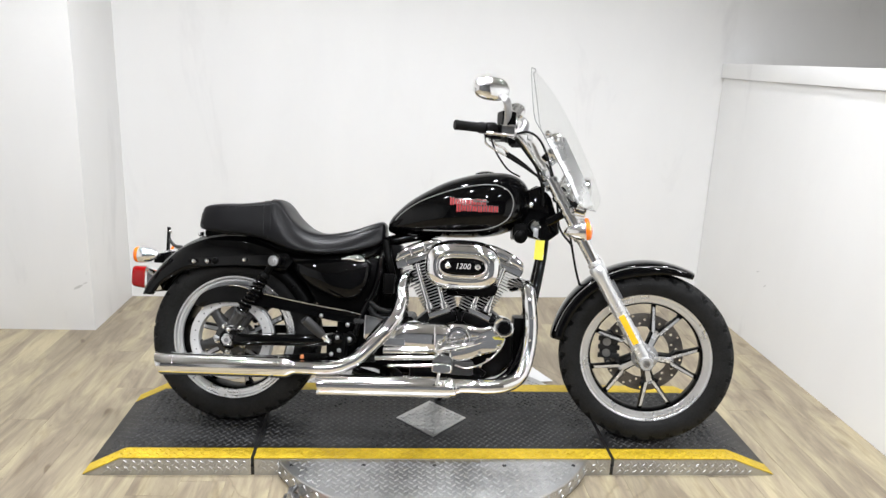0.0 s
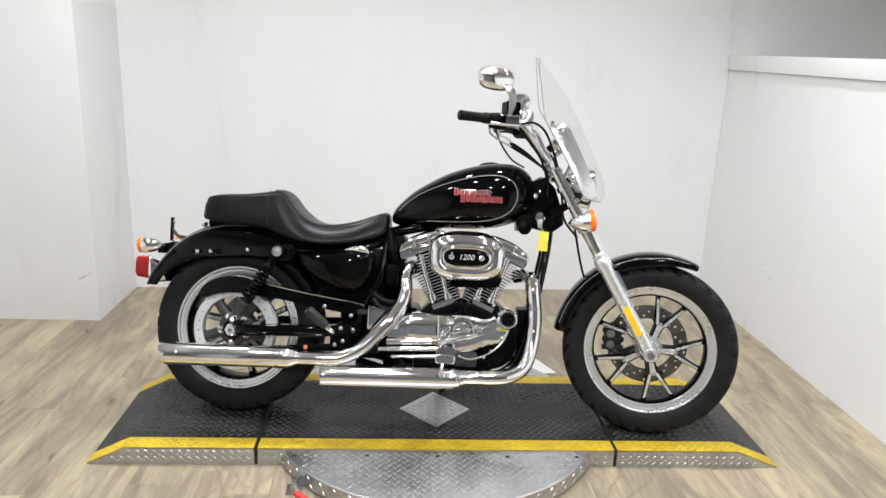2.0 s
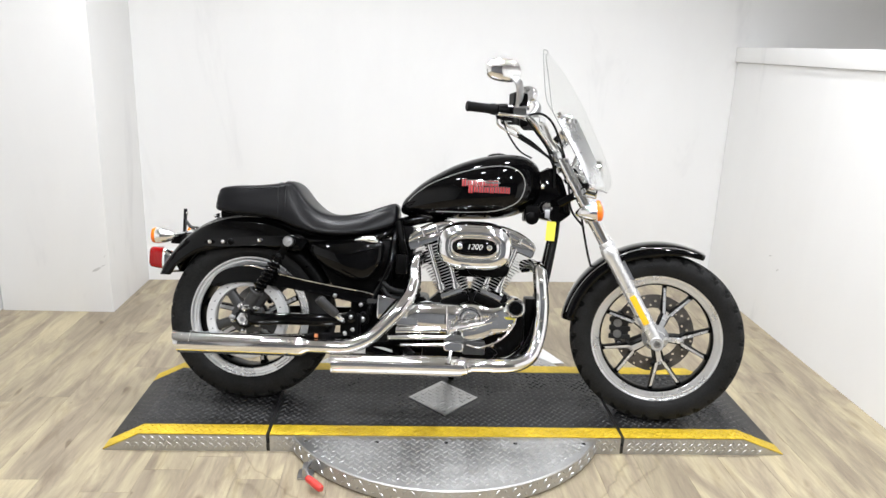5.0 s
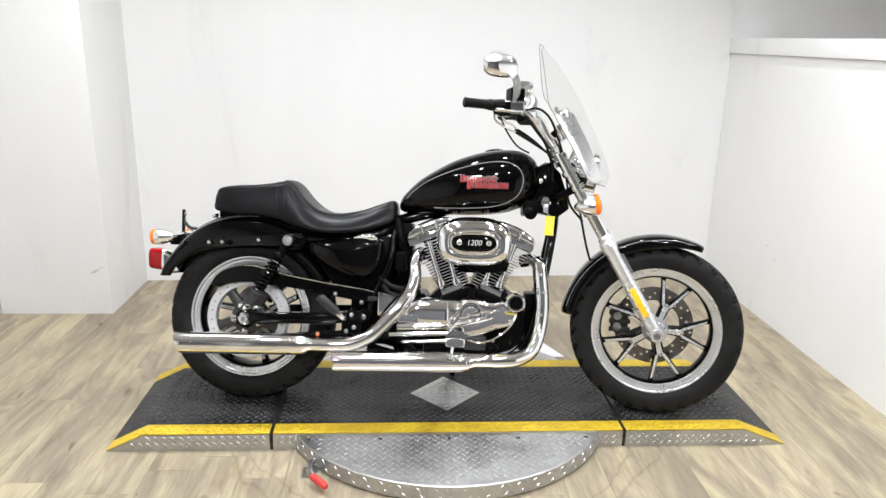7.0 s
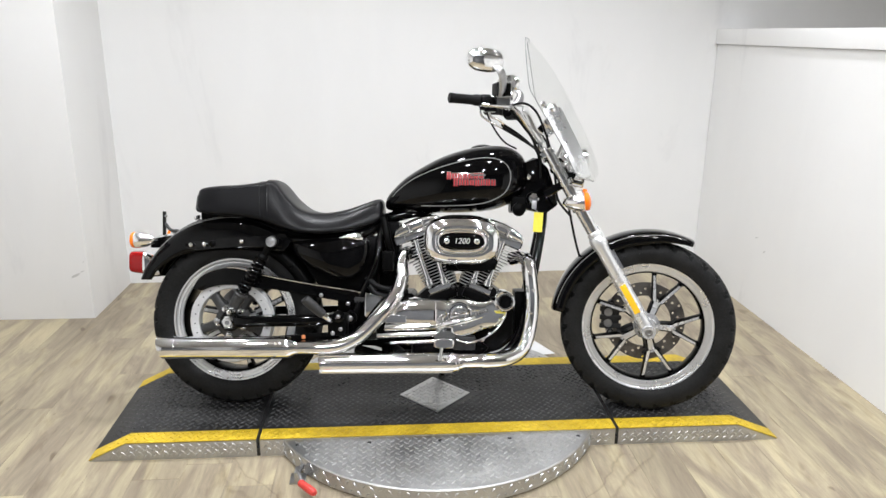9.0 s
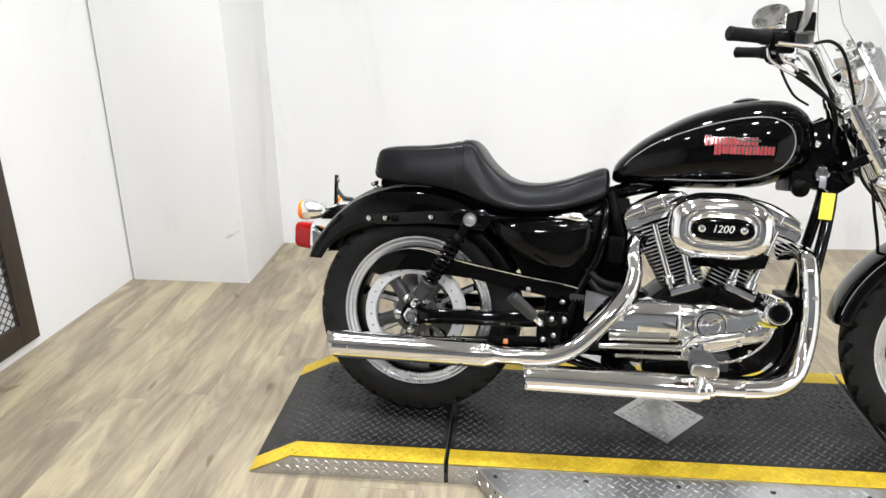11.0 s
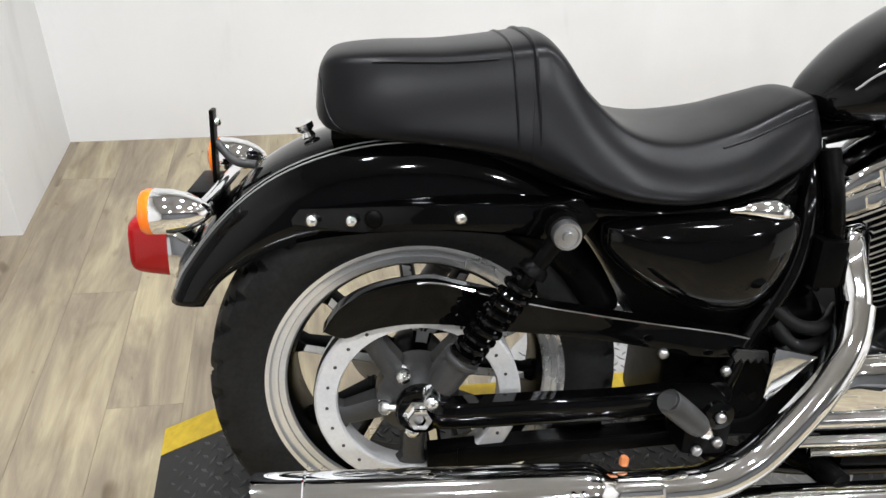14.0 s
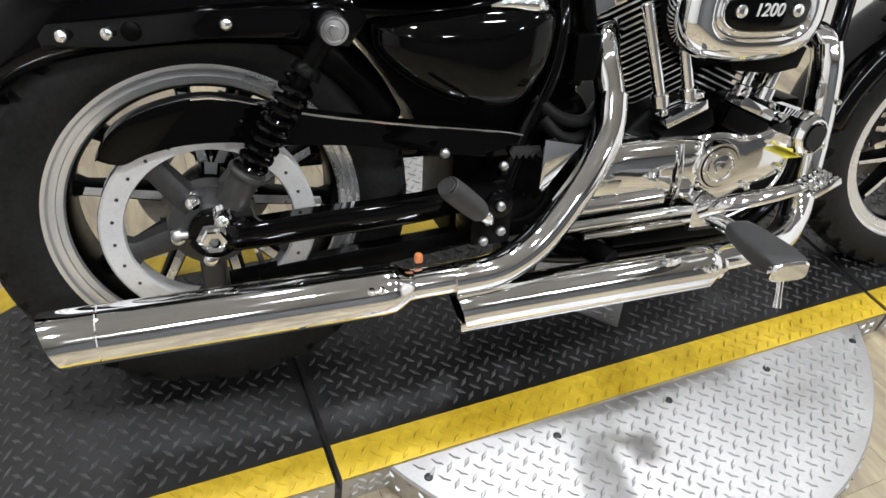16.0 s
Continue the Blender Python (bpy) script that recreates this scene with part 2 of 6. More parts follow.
def empty(name, m=None):
    ob = new(name)
    ob.empty_display_size = 0.1
    if m is not None:
        ob.matrix_world = m
    return ob


def box(x0, x1, y0, y1, z0, z1, bevel=0.0, seg=2, bm=None, m=None):
    b = bmesh.new()
    mm = Matrix.Translation(((x0 + x1) / 2, (y0 + y1) / 2, (z0 + z1) / 2)) @ Matrix.Diagonal((x1 - x0, y1 - y0, z1 - z0, 1))
    bmesh.ops.create_cube(b, size=1, matrix=mm)
    if bevel:
        bmesh.ops.bevel(b, geom=b.edges[:], offset=bevel, segments=seg, affect="EDGES", profile=0.7)
    if m is not None:
        b.transform(m)
    return join(bm, b)


def join(bm, b):
    if bm is None:
        return b
    me = bpy.data.meshes.new("tmp")
    b.to_mesh(me)
    b.free()
    bm.from_mesh(me)
    bpy.data.meshes.remove(me)
    return bm


def prism(poly, y0, y1, bevel=0.0, seg=2, bm=None):
    """A plate with the outline poly in x and z, from y0 to y1."""
    b = bmesh.new()
    a = [b.verts.new((x, y0, z)) for x, z in poly]
    c = [b.verts.new((x, y1, z)) for x, z in poly]
    b.faces.new(a)
    b.faces.new(c[::-1])
    for i in range(len(poly)):
        k = (i + 1) % len(poly)
        b.faces.new((a[k], a[i], c[i], c[k]))
    if bevel:
        bmesh.ops.bevel(b, geom=b.edges[:], offset=bevel, segments=seg, affect="EDGES", profile=0.6, clamp_overlap=True)
    return join(bm, b)


def spline(points, n):
    """n points along a smooth curve through the points (any dimension)."""
    p = [np.array(q, float) for q in points]
    p = [2 * p[0] - p[1]] + p + [2 * p[-1] - p[-2]]
    out = []
    spans = len(p) - 3
    for k in range(n):
        u = k / (n - 1) * spans
        i = min(int(u), spans - 1)
        t = u - i
        a, b, c, d = p[i:i + 4]
        out.append(0.5 * (2 * b + (c - a) * t + (2 * a - 5 * b + 4 * c - d) * t * t + (3 * b - a - 3 * c + d) * t ** 3))
    return out


def skin(rings, closed=True, caps=True, loop=False, bm=None):
    """A surface over rings of equal length; loop joins the last to the first."""
    b = bm if bm is not None else bmesh.new()
    vs = [[b.verts.new(tuple(p)) for p in r] for r in rings]
    n = len(vs[0])
    for i in range(len(vs) if loop else len(vs) - 1):
        k = (i + 1) % len(vs)
        for j in range(n if closed else n - 1):
            l = (j + 1) % n
            b.faces.new((vs[i][j], vs[i][l], vs[k][l], vs[k][j]))
    if caps and closed and not loop:
        b.faces.new(vs[0][::-1])
        b.faces.new(vs[-1])
    return b


def tube(points, radius, n=None, seg=14, smooth=True, caps=True, bm=None, flat=1.0):
    """A round bar along the points; radius one number or one for each point."""
    n = n or (len(points) if not smooth else max(8, 6 * len(points)))
    radii = radius if isinstance(radius, (list, tuple)) else [radius] * len(points)
    full = [(*q, r) for q, r in zip(points, radii)]
    pts = spline(full, n) if smooth else [np.array(q, float) for q in full]
    rings, up = [], None
    for i, q in enumerate(pts):
        a, c = pts[max(i - 1, 0)][:3], pts[min(i + 1, len(pts) - 1)][:3]
        d = Vector(c - a).normalized()
        if up is None:
            up = d.orthogonal().normalized()
        up = (up - d * up.dot(d)).normalized()
        side = d.cross(up)
        o, r = Vector(q[:3]), max(q[3], 1e-4)
        rings.append([o + (up * math.cos(t) + side * math.sin(t) * flat) * r for t in (2 * math.pi * k / seg for k in range(seg))])
    return skin(rings, caps=caps, bm=bm)


def lathe(profile, center, axis=(0, 1, 0), seg=48, bm=None, arc=None, caps=False):
    """Turns (radius, along) pairs about the axis through center."""
    ax = Vector(axis).normalized()
    q = Vector((0, 1, 0)).rotation_difference(ax).to_matrix()
    rings = []
    steps = seg if arc is None else seg + 1
    for k in range(steps):
        t = 2 * math.pi * k / seg if arc is None else radians(arc[0] + (arc[1] - arc[0]) * k / seg)
        rings.append([Vector(center) + q @ Vector((r * math.cos(t), a, r * math.sin(t))) for r, a in profile])
    return skin(rings, closed=False, loop=arc is None, caps=False, bm=bm)


def rod(a, b, r, seg=16, bevel=0.0, bm=None):
    """A straight round bar with flat, slightly broken ends."""
    a, b = Vector(a), Vector(b)
    h = (b - a).length
    e = min(bevel or r * 0.12, h * 0.3)
    return lathe([(0.0001, 0), (r - e, 0), (r, e), (r, h - e), (r - e, h), (0.0001, h)], a, b - a, seg, bm=bm)


def dome(a, b, r, seg=16, bm=None):
    """A bolt head: a cylinder from a to b with a rounded end at b."""
    a, b = Vector(a), Vector(b)
    h = (b - a).length
    return lathe([(0.0001, 0), (r, 0), (r, h * 0.4), (r * 0.92, h * 0.7), (r * 0.7, h * 0.9), (r * 0.35, h), (0.0001, h * 1.02)], a, b - a, seg, bm=bm)

# ---------------------------------------------------------------- the room
def structure(name, bm, mat, label, category):
    return tagged(part(name, bm, mat), label, category, kind="structure")


YB = 1.625
SKEW = Matrix.Translation((-1.62, YB, 0)) @ Matrix.Rotation(radians(2.7), 4, "Z") @ Matrix.Translation((1.62, -YB, 0))
structure("wall_back", box(-1.62, 4.25, YB, YB + 0.12, -0.02, CEIL, m=SKEW), WALL, "plain white painted back wall of the photo bay", "wall")
pier = structure("wall_pier", box(-2.17, -1.62, 1.094, YB + 0.12, -0.02, CEIL, bevel=0.004), WALL, "white painted pier stepping out of the corner", "wall")
SPLAY = Matrix.Translation((-2.18, 1.094, 0)) @ Matrix.Rotation(radians(-4.0), 4, "Z") @ Matrix.Translation((2.2, -1.05, 0))
structure("wall_left", box(-2.33, -2.20, -5.2, 1.6, -0.02, CEIL, m=SPLAY), WALL, "white painted side wall beside the bay", "wall")
halfwall = structure("wall_half", box(1.755, 1.915, -2.0, YB + 0.155, -0.02, 1.343), WALL, "white painted half-height wall with a cap board", "wall")
SCUFF = worn("grey_scuff", (0.50, 0.50, 0.49), (0.72, 0.72, 0.71), (0.6, 0.8), scale=40, fine=200)


def scuff(points, at, parent, turn=0.0):
    """A thin grey rub mark on a wall's face."""
    b = prism(points, -0.0004, 0.0006)
    b.transform(Matrix.Translation(at) @ Matrix.Rotation(radians(turn), 4, "Z"))
    part("scuff", b, SCUFF, parent)


SMUDGE = [(-0.024, -0.014), (-0.012, -0.010), (0.004, -0.004), (0.020, 0.008), (0.023, 0.014), (0.010, 0.012), (-0.006, 0.006), (-0.020, -0.004)]
scuff(SMUDGE, (-1.685, 1.094, 0.226), pier)
scuff([(0.5 * u, 0.35 * v) for u, v in SMUDGE], (-1.652, 1.094, 0.247), pier)
scuff([(0.14 * u, 0.45 * v) for u, v in SMUDGE], (-1.642, 1.094, 0.296), pier)
scuff([(0.7 * u, 0.45 * v) for u, v in SMUDGE], (1.755, 1.06, 0.39), halfwall, -90)
scuff([(0.45 * u, 0.6 * v) for u, v in SMUDGE], (1.755, 0.97, 0.34), halfwall, -90)
structure("wall_cap", box(1.741, 1.93, -2.02, YB + 0.154, 1.345, 1.428, bevel=0.004), WALL, "white cap board along the half-height wall", "trim")
structure("wall_far_side", box(4.2, 4.32, -5.0, YB + 0.42, -0.02, CEIL), DIM, "light plain shop wall beyond the half wall", "wall")
structure("wall_behind", box(-2.8, 4.32, -5.12, -5.0, -0.02, CEIL), DARKW, "dark plain shop wall behind the bay", "wall")
structure("ceiling", box(-2.8, 4.32, -5.12, YB + 0.42, CEIL, CEIL + 0.1), CEILM, "plain grey ceiling above the bay", "ceiling")


def ceiling_lamp():
    ob = empty("ceiling_lamp")
    part("housing", lathe([(0.0001, 0.0), (0.088, 0.0), (0.092, -0.02), (0.088, -0.055), (0.078, -0.055), (0.078, -0.05)], (0, 0, 0), (0, 0, 1), 32), LAMPBODY, ob)
    part("diffuser", lathe([(0.0001, -0.05), (0.0775, -0.05), (0.0775, -0.046), (0.0001, -0.046)], (0, 0, 0), (0, 0, 1), 32), LAMPGLASS, ob, "glowing round diffuser")
    return tagged(ob, "round white surface ceiling lamp, switched on", "ceiling lamp", "lamps over the bay")


first = ceiling_lamp()
first.matrix_world = Matrix.Translation((LAMPS[0][0], LAMPS[0][1], CEIL))
for lx, ly in LAMPS[1:]:
    copy_thing(first, Matrix.Translation((lx, ly, CEIL)))


# ---------------------------------------------------------------- the drive-on turntable
TX, TY, TR, TZ = 0.02, 0.075, 0.606, 0.060   # disc centre, radius, top
H = 0.065                                    # deck height
YF, YK = -0.212, 0.375                       # deck's front and back
BAND = 0.066
RAMPS = ((-1.162, -1.037, -0.599), (1.241, 1.086, 0.647))


def deck_z(x):
    """The deck's height along its length, with the two end slopes."""
    if x < -1.037:
        return H * (x + 1.162) / 0.125
    if x > 1.086:
        return H * (1.241 - x) / 0.155
    return H


def nubs(name, spots, z_of, parent, mat, length=0.026, width=0.0048, height=0.0030, flip=None, label=""):
    """Raised lozenges of a tread plate, alternately turned."""
    verts, faces = [], []
    for k, (x, y, turn) in enumerate(spots):
        c, s = math.cos(turn), math.sin(turn)
        base = len(verts)
        for u, w, h in ((-0.5, 0, -0.1), (0, -0.5, -0.1), (0.5, 0, -0.1), (0, 0.5, -0.1), (-0.28, 0, 1), (0, -0.24, 1), (0.28, 0, 1), (0, 0.24, 1)):
            lx, ly = u * length, w * width * 1.6
            px, py = x + c * lx - s * ly, y + s * lx + c * ly
            verts.append((px, py, z_of(px) + h * height) if flip is None else flip(px, py, h * height))
        faces += [tuple(base + i for i in f) for f in ((4, 5, 6, 7), (0, 1, 5, 4), (1, 2, 6, 5), (2, 3, 7, 6), (3, 0, 4, 7))]
    me = bpy.data.meshes.new(name)
    me.from_pydata(verts, [], faces)
    me.materials.append(mat)
    me.shade_smooth()
    me.set_sharp_from_angle(angle=radians(25))
    ob = new(name, me)
    ob.parent = parent
    return tagged(ob, label, kind="stuff")


def grid_spots(x0, x1, y0, y1, step, keep=lambda x, y: True):
    """Two interleaved grids of spots, turned to either side."""
    out = []
    nx, ny = max(1, round((x1 - x0) / step)), max(1, round((y1 - y0) / step))
    dx, dy = (x1 - x0) / nx, (y1 - y0) / ny
    for i in range(nx):
        for j in range(ny):
            for shift, turn in ((0.25, 45), (0.75, -45)):
                x, y = x0 + (i + shift) * dx, y0 + (j + shift) * dy
                if keep(x, y):
                    out.append((x, y, radians(turn)))
    return out


def section(name, x_end, x_bend, x_in, label):
    """One ramped end of the deck, or the flat middle when x_end is None."""
    ob = empty(name)
    if x_end is None:
        a, b = x_bend + 0.006, x_in - 0.006
        line = [(a, H), (b, H)]
    else:
        g = 0.006 if x_in > x_end else -0.006
        line = [(x_end, 0.004), (x_bend, H), (x_in - g, H)]
        a, b = min(x_end, x_in - g), max(x_end, x_in - g)
    under = [(x, 0.0) for x, z in reversed(line)]

    def strip(y0, y1, lift, thick=None):
        poly = [(x, z + lift) for x, z in line]
        poly += under if thick is None else [(x, z + lift - thick) for x, z in reversed(line)]
        return prism(poly, y0, y1)

    part("body", strip(YF + 0.004, YK - 0.004, -0.003), ALU, ob)
    part("tread_surface", strip(YF + BAND, YK - BAND, 0.0, 0.0025), DECK, ob, "worn black tread plate")
    part("edge_stripe", strip(YF, YF + BAND - 0.001, 0.0005, 0.0028), YELLOW, ob, "scuffed yellow painted edge")
    part("edge_stripe", strip(YK - BAND + 0.001, YK, 0.0005, 0.0028), YELLOW, ob, "scuffed yellow painted edge")
    skirt = [(x, z - 0.004) for x, z in line] + under
    part("front_skirt", prism(skirt, YF - 0.001, YF + 0.0035), ALU, ob, "bright tread plate skirt")
    inside = lambda x, y: not (abs(x - 0.022) / 0.14 + abs(y - 0.073) / 0.145 < 1.06)
    nubs("tread_relief", grid_spots(a + 0.012, b - 0.012, YF + BAND + 0.01, YK - BAND - 0.01, 0.030, inside), deck_z, ob, DECKN, label="raised black tread lozenges")
    nubs("stripe_relief", grid_spots(a + 0.012, b - 0.012, YF + 0.004, YF + BAND - 0.004, 0.030), lambda x: deck_z(x) + 0.0005, ob, YELLOW, label="raised yellow tread lozenges")
    face = [(x, z, t) for x, z, t in grid_spots(a + 0.012, b - 0.012, 0.008, H - 0.010, 0.028) if z < deck_z(x) - 0.014]
    if face:
        nubs("skirt_relief", face, None, ob, ALU, length=0.025, flip=lambda x, z, h: (x, YF - 0.001 - h, z), label="raised bright tread lozenges")
    return tagged(ob, label, "ramp")


section("ramp", RAMPS[0][0], RAMPS[0][1], RAMPS[0][2], "black tread-plate ramp with yellow edges, rear end")
section("ramp", RAMPS[1][0], RAMPS[1][1], RAMPS[1][2], "black tread-plate ramp with yellow edges, front end")
deck = section("deck", None, RAMPS[0][2], RAMPS[1][2], "flat black tread-plate deck with yellow edges")
# added black strips stand in for the shade in the deck's two gaps
for xj in (RAMPS[0][2], RAMPS[1][2]):
    part("gap_shade_strip", box(xj - 0.012, xj + 0.012, YF + 0.002, YK - 0.002, 0.0005, 0.030), DECK, deck)
# square plate set cornerwise in the deck's middle
dia = bmesh.new()
ring = [(0.022 - 0.134, 0.073), (0.022, 0.073 - 0.141), (0.022 + 0.134, 0.073), (0.022, 0.073 + 0.141)]
lo = [dia.verts.new((x, y, H - 0.001)) for x, y in ring]
hi = [dia.verts.new((x, y, H + 0.0035)) for x, y in ring]
dia.faces.new(hi)
for i in range(4):
    k = (i + 1) % 4
    dia.faces.new((lo[i], lo[k], hi[k], hi[i]))
part("centre_plate", dia, ALU, deck, "bright square tread plate set cornerwise")
nubs("plate_relief", grid_spots(-0.11, 0.155, -0.07, 0.215, 0.030, lambda x, y: abs(x - 0.022) / 0.134 + abs(y - 0.073) / 0.141 < 0.88),
     lambda x: H + 0.0035, deck, ALU, label="raised bright tread lozenges")
for sx, sy in ((-0.085, 0.073), (0.022, -0.045), (0.129, 0.073), (0.022, 0.19)):
    part("screw", dome((sx, sy, H + 0.003), (sx, sy, H + 0.006), 0.005, 10), STEEL, deck)

turn = empty("turntable_disc")
part("disc", lathe([(0.0001, TZ), (TR - 0.004, TZ), (TR, TZ - 0.004), (TR + 0.001, 0.006), (TR - 0.01, 0.004), (0.0001, 0.004)], (TX, TY, 0), (0, 0, 1), 128), ALU, turn)
# black ring painted in as the shade below the disc's edge
part("edge_shade_ring", lathe([(TR - 0.012, 0.0), (TR - 0.012, 0.006), (TR - 0.05, 0.006), (TR - 0.05, 0.0)], (TX, TY, 0), (0, 0, 1), 96), plain("edge_shade_black", (0.01, 0.01, 0.01), 0.8), turn)
inside = lambda x, y: (x - TX) ** 2 + (y - TY) ** 2 < (TR - 0.02) ** 2 and (y < YF - 0.012 or y > YK + 0.012)
nubs("disc_relief", grid_spots(TX - TR, TX + TR, TY - TR, TY + TR, 0.031, inside), lambda x: TZ, turn, ALU, length=0.026, label="raised bright tread lozenges")
rim = []
for k in range(130):
    for j in (0, 1):
        t = math.pi * 2 * (k + 0.5 * j) / 130
        rim.append((t * TR, 0.018 + 0.026 * j, radians(45 if (k + j) % 2 else -45)))
nubs("rim_relief", rim, None, turn, ALU, length=0.022, flip=lambda s, z, h: (TX + (TR + 0.0012 + h) * math.cos(s / TR), TY + (TR + 0.0012 + h) * math.sin(s / TR), z), label="raised bright tread lozenges")
for k in range(5):
    sx = -0.462 + 0.24 * k
    part("screw", dome((sx, -0.249, TZ), (sx, -0.249, TZ + 0.0022), 0.0075, 10), WIRE, turn, "small dark screw")
tagged(turn, "round aluminium tread-plate turntable disc under the deck", "turntable")

# toggle clamp that locks the disc
clamp = empty("toggle_clamp")
part("base_plate", box(-0.475, -0.425, -0.385, -0.33, 0.0, 0.006, 0.001), STEEL, clamp)
part("bracket", box(-0.458, -0.442, -0.385, -0.345, 0.006, 0.042, 0.002), STEEL, clamp)
part("lever", tube([(-0.45, -0.36, 0.036), (-0.44, -0.40, 0.040), (-0.425, -0.43, 0.036)], 0.006), STEEL, clamp)
part("grip", tube([(-0.436, -0.424, 0.034), (-0.428, -0.432, 0.033), (-0.392, -0.468, 0.028), (-0.384, -0.476, 0.027)], [0.009, 0.0118, 0.0122, 0.008], seg=16), RUBBER_RED, clamp, "red rubber grip")
part("plunger", rod((-0.45, -0.375, 0.03), (-0.437, -0.32, 0.03), 0.007), STEEL, clamp)
tagged(clamp, "steel toggle clamp with a red rubber grip", "clamp")

# white sheet behind the deck
sheet = bmesh.new()
edge = ((0.600, 0.548), (0.522, 0.722), (0.36, 0.70), (0.47, 0.53))
skin([[(x, y, z) for x, y in edge] for z in (0.0008, 0.0024)], bm=sheet)
tagged(part("paper_sheet", sheet, LAMPBODY), "white paper sheet lying flat on the floor behind the deck", "paper")

# framed wire-mesh panel on the side wall
panel = empty("mesh_panel", SPLAY)
X0, Y0P, Y1P, Z0P, Z1P, W = -2.199, -0.75, 0.40, 0.045, 1.25, 0.085
part("frame_bar", box(X0, X0 + 0.022, Y1P - W, Y1P, Z0P, Z1P, 0.003), WOODD, panel)
part("frame_bar", box(X0, X0 + 0.022, Y0P, Y0P + W, Z0P, Z1P, 0.003), WOODD, panel)
part("frame_bar", box(X0, X0 + 0.021, Y0P + W, Y1P - W, Z0P, Z0P + W, 0.003), WOODD, panel)
part("frame_bar", box(X0, X0 + 0.021, Y0P + W, Y1P - W, Z1P - W, Z1P, 0.003), WOODD, panel)
wb = bmesh.new()
ya, yb, za, zb = Y0P + W, Y1P - W, Z0P + W, Z1P - W
for sgn in (1, -1):
    c = -2.5
    while c < 2.5:
        pts = []
        for k in range(201):
            y = ya + (yb - ya) * k / 200
            z = (za + zb) / 2 + sgn * 1.0 * (y - (ya + yb) / 2) + c
            if za <= z <= zb:
                pts.append((X0 + 0.010 + 0.003 * sgn, y, z))
        if len(pts) > 1:
            tube([pts[0], pts[-1]], 0.0022, smooth=False, seg=5, bm=wb)
        c += 0.035
part("wire_mesh", wb, WIRE, panel, "dark diagonal wire mesh")
tagged(panel, "dark stained wooden frame with diagonal wire mesh, against the wall", "panel")


# ---------------------------------------------------------------- motorcycle materials
GLOSS = worn("gloss_black_paint", (0.0010, 0.0010, 0.0010), (0.0020, 0.0020, 0.0024), (0.03, 0.06), scale=3, fine=300, relief=0.0, gloss=0.22)
CHROME = worn("chrome", (0.91, 0.92, 0.93), (0.96, 0.965, 0.97), (0.035, 0.075), metal=1.0, scale=7, fine=120, relief=0.015, depth=0.0006)
MACH = worn("machined_aluminium", (0.74, 0.745, 0.75), (0.86, 0.865, 0.87), (0.20, 0.32), metal=0.72, scale=8, fine=220, relief=0.05, depth=0.0006)
FINEDGE = worn("machined_fin_edge", (0.70, 0.70, 0.70), (0.85, 0.85, 0.85), (0.22, 0.36), metal=1.0, scale=8, fine=220, relief=0.05, depth=0.0006)
CASTG = worn("grey_painted_casting", (0.018, 0.018, 0.018), (0.040, 0.040, 0.040), (0.35, 0.5), scale=12, fine=260, relief=0.12)
SATIN = worn("satin_black", (0.0008, 0.0008, 0.0008), (0.0025, 0.0025, 0.0025), (0.25, 0.42), scale=12, fine=200, relief=0.08, gloss=0.06)
SEATM = worn("black_seat_vinyl", (0.0015, 0.0015, 0.0018), (0.0045, 0.0045, 0.0055), (0.27, 0.37), scale=3, fine=300, relief=0.05, depth=0.0005, gloss=0.17)
TYRE = worn("tyre_rubber", (0.006, 0.006, 0.006), (0.018, 0.018, 0.018), (0.42, 0.6), scale=10, fine=160, relief=0.15, gloss=0.16)
TREAD = worn("dusty_tyre_tread", (0.010, 0.010, 0.010), (0.036, 0.036, 0.035), (0.55, 0.75), scale=14, fine=120, relief=0.25, gloss=0.14)
RIMM = worn("polished_rim", (0.83, 0.835, 0.84), (0.92, 0.925, 0.93), (0.24, 0.34), metal=0.88, scale=9, fine=240, relief=0.03, depth=0.0005)
RUBBER = worn("black_rubber", (0.003, 0.003, 0.003), (0.007, 0.007, 0.007), (0.40, 0.55), scale=20, fine=200, relief=0.1, gloss=0.12)
GREYR = worn("grey_rubber", (0.014, 0.014, 0.014), (0.030, 0.030, 0.030), (0.5, 0.65), scale=20, fine=200)
PULLEY = worn("silver_pulley", (0.56, 0.56, 0.56), (0.70, 0.70, 0.70), (0.38, 0.5), metal=0.35, scale=14, fine=200)
AMBER = plain("amber_lens", (0.95, 0.20, 0.01), 0.12, coat=0.3)
AMBERR = plain("amber_reflector", (0.95, 0.55, 0.025), 0.18, coat=0.6)
RED = plain("red_lens", (0.33, 0.003, 0.004), 0.10, coat=0.0)
SHIELD = clear("clear_acrylic", (0.985, 0.987, 0.985), 0.12)
EDGE = plain("acrylic_edge", (0.16, 0.165, 0.165), 0.15)
TAG = worn("yellow_tag", (0.80, 0.68, 0.05), (0.88, 0.78, 0.10), (0.4, 0.5), scale=30)
BADGE_RED = plain("badge_red", (0.40, 0.05, 0.055), 0.22, coat=0.5)
BADGE_WHITE = plain("badge_silver", (0.62, 0.62, 0.62), 0.14, metal=1.0)
BADGE_PALE = plain("badge_pale_grey", (0.55, 0.55, 0.54), 0.3)
STRIPE = plain("grey_pinstripe", (0.27, 0.27, 0.265), 0.3)
COPPER = plain("orange_cap", (0.50, 0.17, 0.06), 0.35)
GLASS = plain("mirror_glass", (0.9, 0.9, 0.9), 0.01, metal=1.0)
INK = plain("dark_print", (0.02, 0.02, 0.02), 0.4)

